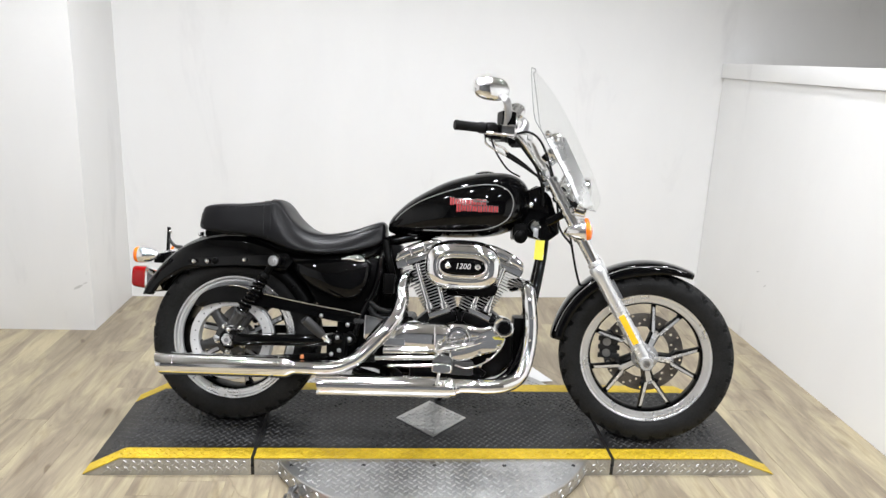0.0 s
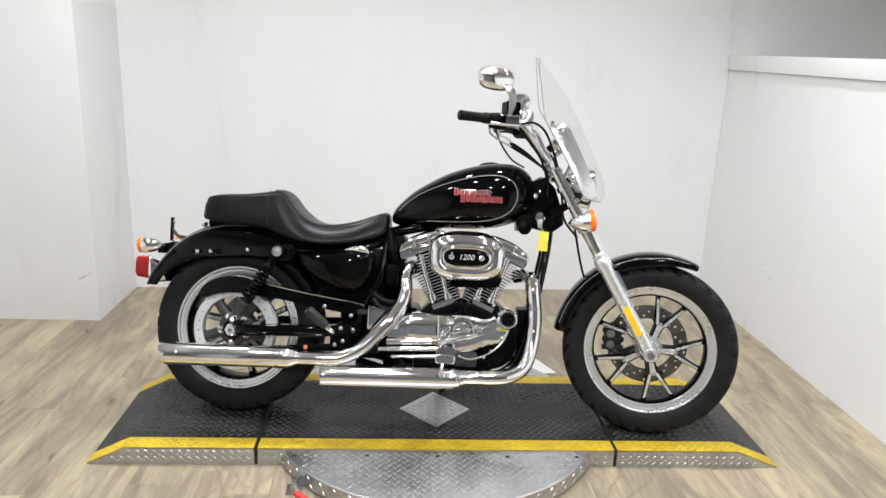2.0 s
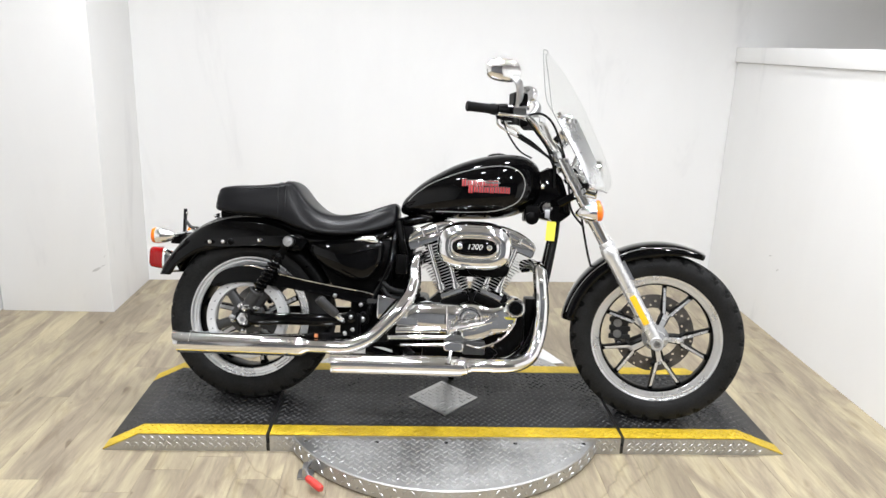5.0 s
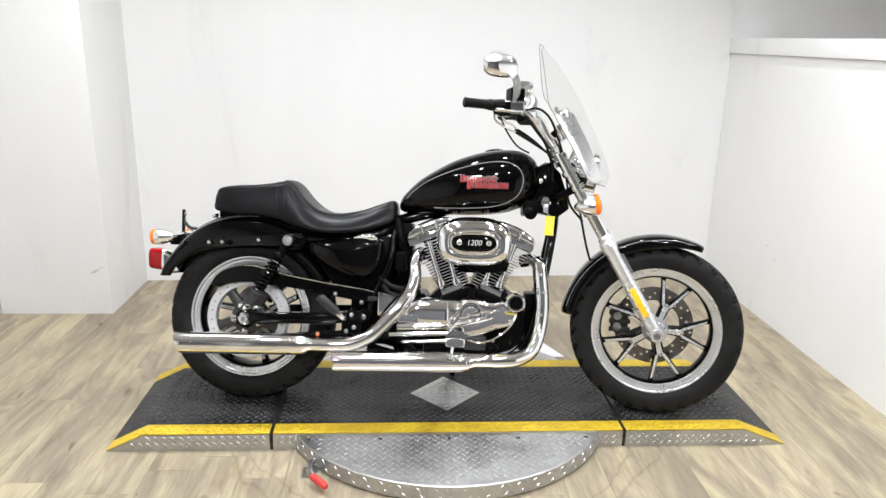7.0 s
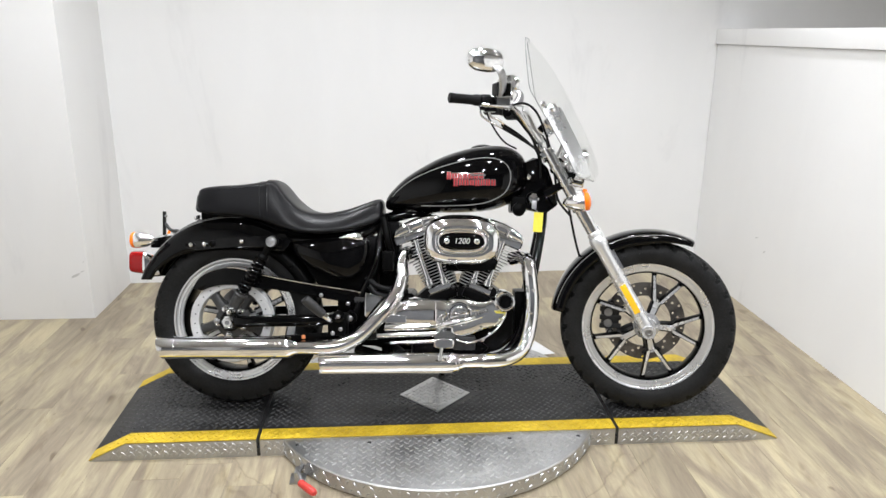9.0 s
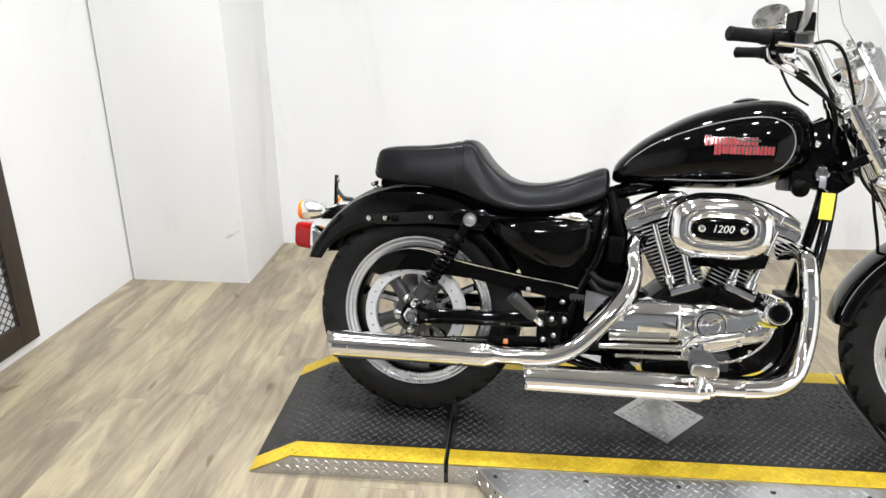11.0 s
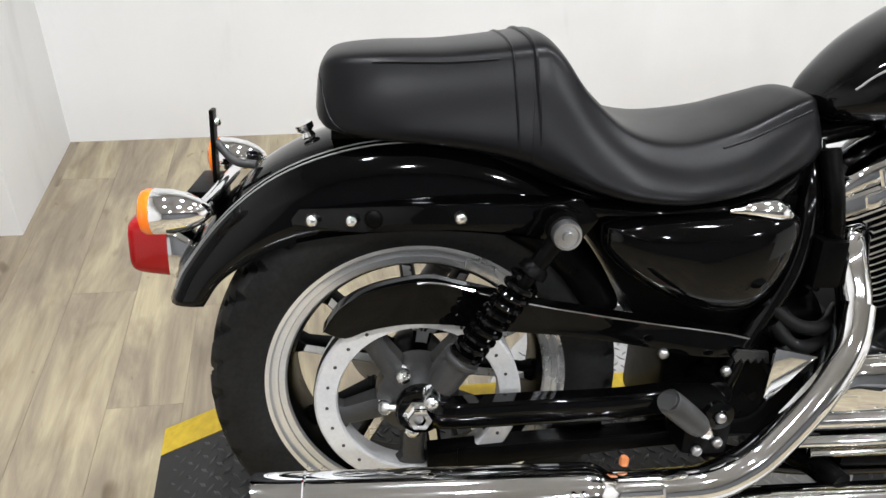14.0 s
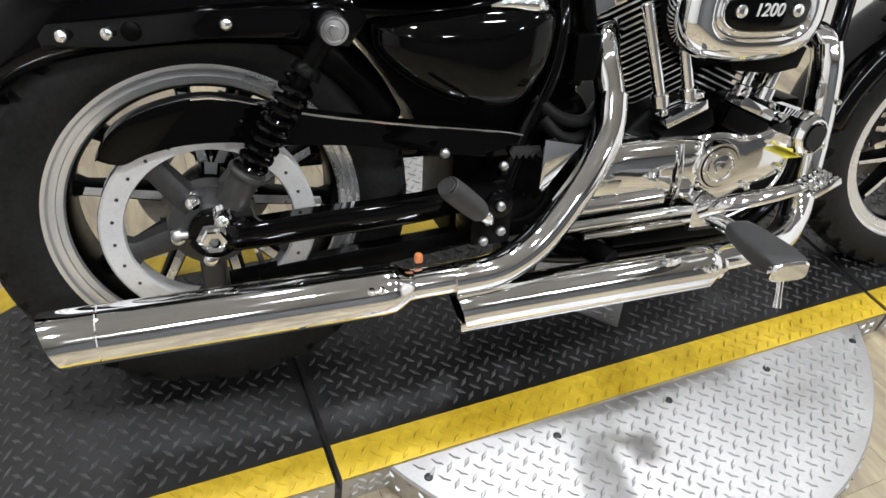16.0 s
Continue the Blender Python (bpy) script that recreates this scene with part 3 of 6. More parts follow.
# ---------------------------------------------------------------- the motorcycle
# x runs forward, y to its left, z up, from the rear tyre's contact; it leans on its stand
BIKE = Matrix.Translation((-0.716, 0.074, H + 0.001)) @ Matrix.Rotation(radians(-5.7), 4, "Z") @ Matrix.Rotation(radians(-14.6), 4, "X")
bike = empty("motorcycle", BIKE)
tagged(bike, "gloss black cruiser motorcycle with chrome engine, leaning on its stand", "motorcycle")
HEAD = Vector((1.10, 0, 0.84))
RAKE = Vector((-0.5, 0, 0.866))
STEER = Matrix.Translation(HEAD) @ Matrix.Rotation(radians(-10.0), 4, RAKE) @ Matrix.Translation(-HEAD)


def bp(name, bm, mat, parent=bike, label="", sharp=38):
    return part(name, bm, mat, parent, label, sharp)


def fp(name, bm, mat, parent=bike, label="", sharp=38):
    bm.transform(STEER)
    return part(name, bm, mat, parent, label, sharp)


def two_tone(ob, mat, test):
    """Gives the faces that pass the test a second material."""
    ob.data.materials.append(mat)
    for f in ob.data.polygons:
        if test(f):
            f.material_index = 1
    return ob


def tyre_mesh(c, outer, half, bead, grooves, slots):
    """A tyre with rounded shoulders and cut tread slots."""
    prof = [(bead, -half * 0.80), (bead + 0.012, -half * 0.92), (bead + 0.032, -half * 1.0), (outer - 0.036, -half * 0.985),
            (outer - 0.019, -half * 0.94), (outer - 0.0105, -half * 0.84), (outer - 0.0065, -half * 0.71), (outer - 0.0042, -half * 0.55),
            (outer - 0.0025, -half * 0.40), (outer - 0.0015, -half * 0.25), (outer - 0.0002, -half * 0.11), (outer, 0.0)]
    prof = prof + [(r, -a) for r, a in prof[-2::-1]]
    n = 300
    rings = []
    for k in range(n):
        t = 2 * math.pi * k / n
        row = []
        for r, a in prof:
            u = abs(a) / half
            cut = 0.0
            ph = (k / n * slots + (0.5 if a > 0 else 0.0) + 1.15 * u * u) % 1.0
            if 0.18 < u < 0.96 and ph < 0.26 and r > outer - 0.03:
                cut = grooves
            row.append(Vector(c) + Vector(((r - cut) * math.cos(t), a, (r - cut) * math.sin(t))))
        rings.append(row)
    return skin(rings, closed=False, loop=True, caps=False)


def tread_band(ob, c, outer, half, place):
    """Gives the running surface of a tyre its dusty rubber, and its slots a darker one as painted shade."""
    mid, ax = place @ Vector(c), (place.to_3x3() @ Vector((0, 1, 0))).normalized()
    ob.data.materials.append(TREAD)
    ob.data.materials.append(RUBBER)
    for f in ob.data.polygons:
        d = f.center - mid
        r, u = (d - ax * d.dot(ax)).length, abs(d.dot(ax)) / half
        drop = np.interp(u, (0.0, 0.25, 0.40, 0.55, 0.71, 0.84, 0.94, 0.985), (0.0, 0.0015, 0.0025, 0.0042, 0.0065, 0.0105, 0.019, 0.036))
        if r > outer - 0.026:
            f.material_index = 2 if r < outer - drop - 0.0022 and u < 0.93 else 1


def ring_text_bars(c, r, y, spans, parent, mat, m=None):
    """Raised marks round a tyre wall."""
    for a0, a1 in spans:
        b = lathe([(r, y), (r, y - 0.0008), (r + 0.008, y - 0.0008), (r + 0.008, y)], c, (0, 1, 0), 6, arc=(a0, a1))
        if m is not None:
            b.transform(m)
        part("raised_mark", b, mat, parent)


def spoke_mesh(r0, r1, w0, w1, skew0, skew1, depth):
    """A cast spoke from radius r0 to r1 with a machined face."""
    b = bmesh.new()
    rings = []
    for k in range(7):
        f = k / 6
        r = r0 + (r1 - r0) * f
        w = (w0 + (w1 - w0) * f) * (1.0 + 0.8 * max(0, f - 0.85) / 0.15)
        s = skew0 + (skew1 - skew0) * f
        d = depth * (1.25 - 0.5 * f)
        rings.append([(s - w, -d, r), (s - w * 0.66, -d - 0.004, r), (s + w * 0.66, -d - 0.004, r), (s + w, -d, r),
                      (s + w * 1.25, d, r), (s - w * 1.25, d, r)])
    return skin(rings, bm=b)


def wheel(name, c, flange, half, spokes, front):
    place = STEER if front else Matrix.Identity(4)
    s, w = half, 0.041 if front else 0.037
    prof = [(flange - 0.008, -s + 0.012), (flange, -s + 0.005), (flange, -s + 0.001), (flange - 0.002, -s - 0.0015), (flange - 0.012, -s - 0.0005), (flange - 0.0135, -s + 0.002),
            (flange - 0.0145, -s + 0.0050), (flange - 0.0160, -s + 0.0060), (flange - 0.024, -s + 0.0055), (flange - 0.0255, -s + 0.0078), (flange - w + 0.003, -s + 0.0095), (flange - w, -s + 0.0135), (flange - 0.028, -s + 0.03)]
    b = lathe(prof, c, seg=96)
    lathe([(r, -a) for r, a in prof[::-1]], c, seg=96, bm=b)
    b.transform(place)
    ob = bp(name, b, RIMM, label="cast wheel with a bright machined rim")
    b = lathe([(flange - w + 0.0005, -s + 0.0128), (flange - w - 0.0060, -s + 0.024), (flange - w - 0.0060, s - 0.024), (flange - w + 0.0005, s - 0.0128),
               (flange - 0.026, s - 0.031), (flange - 0.026, -s + 0.031), (flange - w + 0.0005, -s + 0.0128)], c, seg=96)
    b.transform(place)
    bp("barrel", b, SATIN, ob, "black inner rim")
    mid = place @ Vector(c)
    face = (place.to_3x3() @ Vector((0, -1, 0))).normalized()
    for pair in range(5):
        at = place @ Matrix.Translation(c) @ Matrix.Rotation(radians(spokes + 72 * pair), 4, "Y")
        for sgn in (-1, 1):
            b = spoke_mesh(0.094 if front else 0.066, flange - w - 0.005, 0.0088 if front else 0.011, 0.0066 if front else 0.009, sgn * 0.011, sgn * (0.056 if front else 0.050), 0.013)
            b.transform(at)
            two_tone(bp("spoke", b, SATIN, ob), MACH, lambda f, n=face: f.normal.dot(n) > 0.9 and (f.center - mid).length < flange - w - 0.016)
        b = spoke_mesh(0.026, 0.103 if front else 0.074, 0.012, 0.0165 if front else 0.015, 0.0, 0.0, 0.0155)
        b.transform(at)
        two_tone(bp("spoke_root", b, SATIN, ob), MACH, lambda f, n=face: f.normal.dot(n) > 0.9)
    hub = lathe([(0.012, -half - 0.012), (0.030, -half - 0.010), (0.034, -half + 0.01), (0.048, -0.022), (0.048, 0.022), (0.034, half), (0.012, half + 0.01)], c, seg=32)
    hub.transform(place)
    bp("hub", hub, MACH if front else SATIN, ob)
    return ob


# --- rear wheel
RC = (0.004, 0.0, 0.3095)
rear = wheel("rear_wheel", RC, 0.2296, 0.066, 8, False)
tread_band(bp("tyre", tyre_mesh(RC, 0.3090, 0.0795, 0.219, 0.008, 34), TYRE, rear, "black road tyre with curved tread slots"), RC, 0.3090, 0.0795, Matrix.Identity(4))
ring_text_bars(RC, 0.252, -0.0779, [(a, a + 1.5) for a in (142, 144.4, 146.8, 149.2, 153, 155.4, 157.8, 162, 164.4, 166.8, 169.2, 171.6, 176, 178.4, 180.8, 185, 187.4)], rear, RUBBER)
pul = lathe([(0.116, -0.104), (0.118, -0.109), (0.146, -0.109), (0.149, -0.106), (0.149, -0.100), (0.141, -0.098), (0.141, -0.076), (0.149, -0.074), (0.149, -0.069), (0.118, -0.069), (0.116, -0.104)], RC, seg=96)
pulley = bp("drive_pulley", pul, PULLEY, label="silver belt pulley with dark spokes")
for k in range(24):
    t = radians(15 * k + 5)
    p = Vector((0.131 * math.cos(t), 0, 0.131 * math.sin(t))) + Vector(RC)
    bp("rivet", rod((p.x, -0.1085, p.z), (p.x, -0.1102, p.z), 0.0026, 8), CASTG, pulley)
for k in range(5):
    b = spoke_mesh(0.030, 0.119, 0.017, 0.014, 0.0, 0.0, 0.010)
    b.transform(Matrix.Translation((0, -0.088, RC[2])) @ Matrix.Rotation(radians(36 + 72 * k), 4, "Y"))
    bp("pulley_spoke", b, CASTG, pulley)
bp("pulley_hub", lathe([(0.012, -0.112), (0.030, -0.112), (0.040, -0.104), (0.060, -0.100), (0.062, -0.07), (0.012, -0.07)], RC, seg=40), CASTG, pulley)
for k in range(5):
    t = radians(118 + 72 * k)
    p = Vector((0.048 * math.cos(t), 0, 0.048 * math.sin(t))) + Vector(RC)
    bp("hub_bolt", dome((p.x, -0.100, p.z), (p.x, -0.121, p.z), 0.0125, 14), CHROME, pulley)
bp("brake_disc", lathe([(0.060, 0.082), (0.112, 0.082), (0.112, 0.088), (0.060, 0.088), (0.060, 0.082)], RC, seg=64), STEEL, rear, "steel rear brake disc")
axle = bp("rear_axle", rod((0, -0.154, RC[2]), (0, 0.16, RC[2]), 0.0095), STEEL)
bp("axle_nut", lathe([(0.0085, -0.158), (0.0165, -0.158), (0.018, -0.155), (0.018, -0.145), (0.024, -0.144), (0.024, -0.140), (0.0085, -0.140)], RC, seg=6), CHROME, axle, sharp=20)
bp("adjuster", rod((-0.048, -0.130, 0.313), (-0.01, -0.130, 0.312), 0.005), STEEL, axle)
bp("adjuster_nut", dome((-0.040, -0.130, 0.313), (-0.052, -0.130, 0.3135), 0.009), STEEL, axle)
bp("axle_block", lathe([(0.0001, -0.118), (0.034, -0.118), (0.036, -0.122), (0.036, -0.136), (0.033, -0.141), (0.0001, -0.141)], (0.006, 0, 0.311), seg=28), GLOSS, axle)

# --- belt
bb = bmesh.new()
path = [(0.144 * math.cos(radians(a)), 0.3065 + 0.144 * math.sin(radians(a))) for a in range(85, 276, 10)]
path += [(0.47, 0.262)] + [(0.49 + 0.05 * math.cos(radians(a)), 0.318 + 0.055 * math.sin(radians(a))) for a in range(-80, 81, 20)]
rings = []
for i, (x, z) in enumerate(path + path[:1]):
    a, c = path[i - 1 if i < len(path) else -1], path[(i + 1) % len(path)]
    d = Vector((c[0] - a[0], 0, c[1] - a[1])).normalized()
    nn = Vector((-d.z, 0, d.x)) * 0.003
    o = Vector((x, 0, z))
    rings.append([o + nn + Vector((0, -0.098, 0)), o + nn + Vector((0, -0.077, 0)), o - nn + Vector((0, -0.077, 0)), o - nn + Vector((0, -0.098, 0))])
skin(rings[:-1], loop=True, bm=bb)
bp("drive_belt", bb, RUBBER, label="black toothed drive belt")
guard = [(-0.130, 0.428), (-0.108, 0.462), (-0.075, 0.484), (-0.03, 0.498), (0.02, 0.502), (0.08, 0.489), (0.16, 0.470), (0.30, 0.447), (0.47, 0.421),
         (0.475, 0.395), (0.40, 0.392), (0.30, 0.410), (0.20, 0.424), (0.10, 0.432), (0.04, 0.440), (-0.02, 0.440), (-0.07, 0.430), (-0.10, 0.418)]
guard = [tuple(p) for p in spline(guard + guard[:1], 73)[:-1]]
bp("belt_guard", prism(guard, -0.124, -0.118, 0.0015), GLOSS, label="gloss black belt guard")
gt = [(x, -0.121, z) for x, z in guard[:33]]
rings = []
for i, (x, y, z) in enumerate(gt):
    rings.append([(x, -0.122, z), (x, -0.100, z + 0.002), (x, -0.100, z - 0.001), (x, -0.122, z - 0.003)])
bp("belt_guard_top", skin(rings), GLOSS)
bp("guard_bead", tube([(x, -0.124, z) for x, z in guard[14:33]], 0.0022, seg=8), CHROME)
low = [(0.02, 0.225), (0.12, 0.236), (0.40, 0.262), (0.40, 0.240), (0.12, 0.205), (0.02, 0.198)]
bp("lower_belt_guard", prism(low, -0.12, -0.085, 0.002), SATIN)

# --- swing arm, shocks
for s in (-1, 1):
    arm = [(0.022, s * 0.136, 0.311), (0.045, s * 0.142, 0.312), (0.15, s * 0.142, 0.318), (0.30, s * 0.135, 0.322), (0.43, s * 0.115, 0.330)]
    rr = []
    for p in spline(arm, 18):
        h, w = 0.0205, 0.015
        rr.append([(p[0], p[1] + w * cy, p[2] + h * cz) for cy, cz in ((-1, -0.7), (-1, 0.7), (-0.7, 1), (0.7, 1), (1, 0.7), (1, -0.7), (0.7, -1), (-0.7, -1))])
    bp("swing_arm", skin(rr), GLOSS, label="gloss black box-section swing arm")
    top, bot = Vector((0.168, s * 0.184, 0.599)), Vector((0.017, s * 0.160, 0.350))
    ax = (bot - top).normalized()
    shock = bp("shock", rod(top + ax * 0.03, bot - ax * 0.03, 0.012), SATIN, label="black coil-over rear shock absorber")
    pts = []
    c0, c1 = top + ax * 0.076, top + ax * 0.218
    u = ax.orthogonal().normalized()
    v = ax.cross(u)
    turns = 9.5
    for k in range(int(turns * 14) + 1):
        t = 2 * math.pi * k / 14
        pts.append(c0.lerp(c1, k / (turns * 14)) + (u * math.cos(t) + v * math.sin(t)) * 0.0185)
    bp("spring", tube([tuple(p) for p in pts], 0.0047, n=len(pts), seg=8, smooth=False), GLOSS, shock, "black coil spring")
    bp("clevis", rod(top + ax * 0.018 + Vector((0, s * 0.004, 0)), top + ax * 0.062 + Vector((0, s * 0.004, 0)), 0.0045, 12), CHROME, shock, "thin bright rod")
    bp("upper_cover", lathe([(0.006, 0.015), (0.013, 0.016), (0.012, 0.022), (0.012, 0.052), (0.018, 0.057), (0.020, 0.066), (0.010, 0.07)], top, ax, 24), SATIN, shock)
    bp("damper_body", lathe([(0.011, 0.208), (0.020, 0.210), (0.0212, 0.214), (0.0212, 0.262), (0.0190, 0.270), (0.006, 0.273)], top, ax, 24), CASTG, shock)
    bp("preload_ring", lathe([(0.012, 0.215), (0.0245, 0.215), (0.0262, 0.2175), (0.0262, 0.222), (0.0240, 0.225), (0.012, 0.225)], top, ax, 24), CASTG, shock)
    bp("eyelet", rod(top + Vector((0, -s * 0.018, 0)), top + Vector((0, s * 0.006, 0)), 0.021), SATIN, shock)
    bp("mount_cap", lathe([(0.0001, 0.020), (0.006, 0.020), (0.0070, 0.015), (0.013, 0.0145), (0.0145, 0.0175), (0.0170, 0.0175), (0.0185, 0.013), (0.0185, 0.0)], top + Vector((0, s * 0.002, 0)), (0, s, 0), 28), STEEL, shock, "round polished mount cap")
    bp("lower_bolt", dome(bot + Vector((0.0, -s * 0.01, 0)), bot + Vector((0.0, s * 0.026, 0)), 0.0125), CHROME, shock)

# --- rear fender
crown = [(-0.345, 0.452), (-0.322, 0.505), (-0.262, 0.588), (-0.185, 0.652), (-0.08, 0.693), (0.03, 0.700), (0.13, 0.674), (0.215, 0.625)]
hem = [(-0.290, 0.452), (-0.262, 0.492), (-0.205, 0.530), (-0.145, 0.550), (-0.06, 0.562), (0.03, 0.566), (0.11, 0.562), (0.18, 0.555)]


def fender_rings(crown, hem, n, half):
    cr, he = spline(crown, n), spline(hem, n)
    out = []
    for i in range(n):
        c, e = Vector((cr[i][0], 0, cr[i][1])), Vector((he[i][0], 0, he[i][1]))
        down = (e - c)
        side = []
        for f, w in ((1.0, 1.0), (0.75, 1.01), (0.5, 0.995), (0.32, 0.955), (0.18, 0.86), (0.08, 0.68), (0.025, 0.42), (0.0, 0.0)):
            side.append((c.x + down.x * f, -half * w, c.z + down.z * f))
        out.append(side + [(x, -y, z) for x, y, z in side[-2::-1]])
    return out


def thick(ob, t):
    m = ob.modifiers.new("thickness", "SOLIDIFY")
    m.thickness, m.offset = t, -1.0
    return ob


rf = fender_rings(crown, hem, 40, 0.098)
fender = thick(bp("rear_fender", skin(rf, closed=False, caps=False), GLOSS, label="gloss black rear fender with a double pinstripe", sharp=60), 0.003)
for j, r in ((4, 0.0011), (5, 0.0009)):
    off = 0.0006
    line = [(p[j][0] - 0.0, p[j][1] - off, p[j][2] + off) for p in rf[2:34]]
    q = []
    for a, b in zip(rf[2:34], line):
        m = Vector(a[4]).lerp(Vector(a[5]), 0.25 if j == 4 else 0.55)
        q.append((m.x, m.y - 0.0009, m.z + 0.0009))
    bp("pinstripe", tube(q, r, n=len(q), seg=6, smooth=False), STRIPE, fender)
strut = [(-0.168, 0.562), (-0.172, 0.578), (-0.160, 0.594), (0.04, 0.612), (0.175, 0.622), (0.200, 0.610), (0.195, 0.578), (0.04, 0.578), (-0.08, 0.567)]
for s in (-1, 1):
    sb = prism(strut, s * 0.097 - 0.009, s * 0.097 + 0.009, 0.004)
    for v in sb.verts:
        v.co.y += s * 0.125 * (v.co.x + 0.118)
    st = bp("fender_strut", sb, GLOSS, label="gloss black fender strut with chrome bolts")
    for x, z in ((-0.143, 0.581), (-0.092, 0.584), (0.047, 0.596)):
        out = 0.125 * (x + 0.118)
        bp("bolt", dome((x, s * (0.104 + out), z), (x, s * (0.119 + out), z), 0.0088), CHROME, st)
    bp("plug", dome((-0.064, s * 0.110, 0.586), (-0.064, s * 0.119, 0.586), 0.0125), SATIN, st)
bp("seat_knob", lathe([(0.0001, 0.0), (0.008, 0.0), (0.010, 0.006), (0.007, 0.012), (0.012, 0.016), (0.013, 0.024), (0.0001, 0.027)], (-0.152, 0, 0.662), (-0.4, 0, 0.9), 20), CHROME, label="chrome seat screw")


# --- seat and tank: lofted over stations (x, top, bottom, half width, squareness)
def body_rings(stations, n, seg=44, tuck=0.0):
    out = []
    for x, zt, zb, w, e in spline(stations, n):
        mid, hh = (zt + zb) / 2, (zt - zb) / 2
        ring = []
        for k in range(seg):
            t = 2 * math.pi * k / seg
            c, s = math.cos(t), math.sin(t)
            y = w * math.copysign(abs(c) ** e, c)
            z = mid + hh * math.copysign(abs(s) ** e, s)
            if tuck and s < 0:
                y *= 1 - tuck * abs(s)
            ring.append((x, y, z))
        out.append(ring)
    return out


def seat_rings(stations, n, seg=48):
    """Stations: x, top, bottom, half width at the bottom, half width at the shoulder."""
    out = []
    for x, zt, zb, w, ws in spline(stations, n):
        h = zt - zb
        half = [(0.0, zb), (w * 0.86, zb), (w * 0.985, zb + 0.05 * h), (w, zb + 0.14 * h), (w * 0.80 + ws * 0.20, zb + 0.34 * h), (w * 0.42 + ws * 0.58, zb + 0.60 * h),
                (ws, zb + 0.80 * h), (ws * 0.90, zb + 0.92 * h), (ws * 0.66, zb + 0.975 * h), (ws * 0.33, zb + 0.996 * h), (0.0, zt)]
        side = spline(half, seg // 2 + 1)
        out.append([(x, -p[0], p[1]) for p in side[::-1]] + [(x, p[0], p[1]) for p in side[1:-1]])
    return out


PILLION = [(-0.139, 0.752, 0.716, 0.066, 0.044), (-0.133, 0.775, 0.706, 0.090, 0.066), (-0.115, 0.789, 0.697, 0.110, 0.084), (-0.06, 0.797, 0.690, 0.124, 0.098),
           (0.02, 0.802, 0.686, 0.132, 0.106), (0.09, 0.812, 0.677, 0.139, 0.112), (0.128, 0.819, 0.668, 0.143, 0.116)]
RIDER = [(0.128, 0.820, 0.668, 0.144, 0.117), (0.148, 0.820, 0.660, 0.149, 0.119), (0.170, 0.802, 0.653, 0.155, 0.122), (0.205, 0.758, 0.642, 0.166, 0.130), (0.26, 0.716, 0.632, 0.176, 0.138),
         (0.33, 0.704, 0.629, 0.172, 0.132), (0.41, 0.718, 0.638, 0.150, 0.108), (0.47, 0.740, 0.652, 0.124, 0.088), (0.515, 0.756, 0.668, 0.102, 0.072), (0.533, 0.752, 0.684, 0.088, 0.060), (0.539, 0.730, 0.704, 0.060, 0.040)]
pillion = bp("pillion_seat", skin(seat_rings(PILLION, 30)), SEATM, label="black vinyl pillion pad", sharp=70)
rider = bp("rider_seat", skin(seat_rings(RIDER, 48)), SEATM, label="black vinyl bucket seat with stitched seams", sharp=70)


def seam(stations, x0, x1, ang, n, r, parent):
    rows = [g for g in seat_rings(stations, 120, seg=72) if x0 <= g[0][0] <= x1]
    pts = [(g[ang][0], g[ang][1] - 0.0005, g[ang][2] + 0.0003) for g in rows]
    bp("seam", tube(pts[::max(1, len(pts) // n)], r, seg=6), SEATM, parent)


def hoop(stations, x, r, parent, rake=0.0):
    full = seat_rings(stations, 160, seg=48)
    g = min(full, key=lambda q: abs(q[0][0] - x))
    mid, top = sum(p[2] for p in g) / len(g), max(p[2] for p in g)
    pts = [(p[0] + rake * (top - p[2]), p[1] * 1.004, mid + (p[2] - mid) * 1.006) for p in g]
    bp("seam", tube(pts + pts[:1], r, n=49, seg=6, smooth=False), SEATM, parent)


hoop(PILLION, 0.100, 0.0020, pillion, 0.10)
hoop(PILLION, 0.127, 0.0030, pillion, 0.10)
seam(PILLION, -0.07, 0.09, 13, 10, 0.0014, pillion)
seam(RIDER, 0.38, 0.52, 15, 10, 0.0015, rider)
full = seat_rings(PILLION, 60, seg=72)
bp("seam", tube([full[8 + k][14 + k] for k in range(0, 18, 3)], 0.0015, seg=6), SEATM, pillion)
bp("seat_pan", skin(body_rings([(-0.12, 0.70, 0.672, 0.07, 0.5), (0.0, 0.70, 0.672, 0.08, 0.5), (0.2, 0.655, 0.612, 0.09, 0.5), (0.33, 0.635, 0.60, 0.10, 0.5), (0.5, 0.68, 0.64, 0.07, 0.5)], 12)), SATIN)

TANK = [(0.546, 0.748, 0.726, 0.030, 0.9), (0.552, 0.766, 0.720, 0.048, 0.85), (0.570, 0.790, 0.714, 0.066, 0.8), (0.62, 0.838, 0.710, 0.095, 0.78), (0.69, 0.883, 0.710, 0.122, 0.76),
        (0.76, 0.918, 0.710, 0.141, 0.75), (0.85, 0.946, 0.713, 0.153, 0.74), (0.93, 0.957, 0.722, 0.150, 0.74), (0.99, 0.953, 0.742, 0.132, 0.76), (1.030, 0.934, 0.766, 0.105, 0.80),
        (1.052, 0.908, 0.786, 0.074, 0.85), (1.062, 0.872, 0.812, 0.038, 0.9)]
tank = bp("fuel_tank", skin(body_rings(TANK, 60, seg=56)), GLOSS, label="gloss black teardrop fuel tank with grey pinstripe", sharp=80)
TS = np.array(spline(TANK, 200))


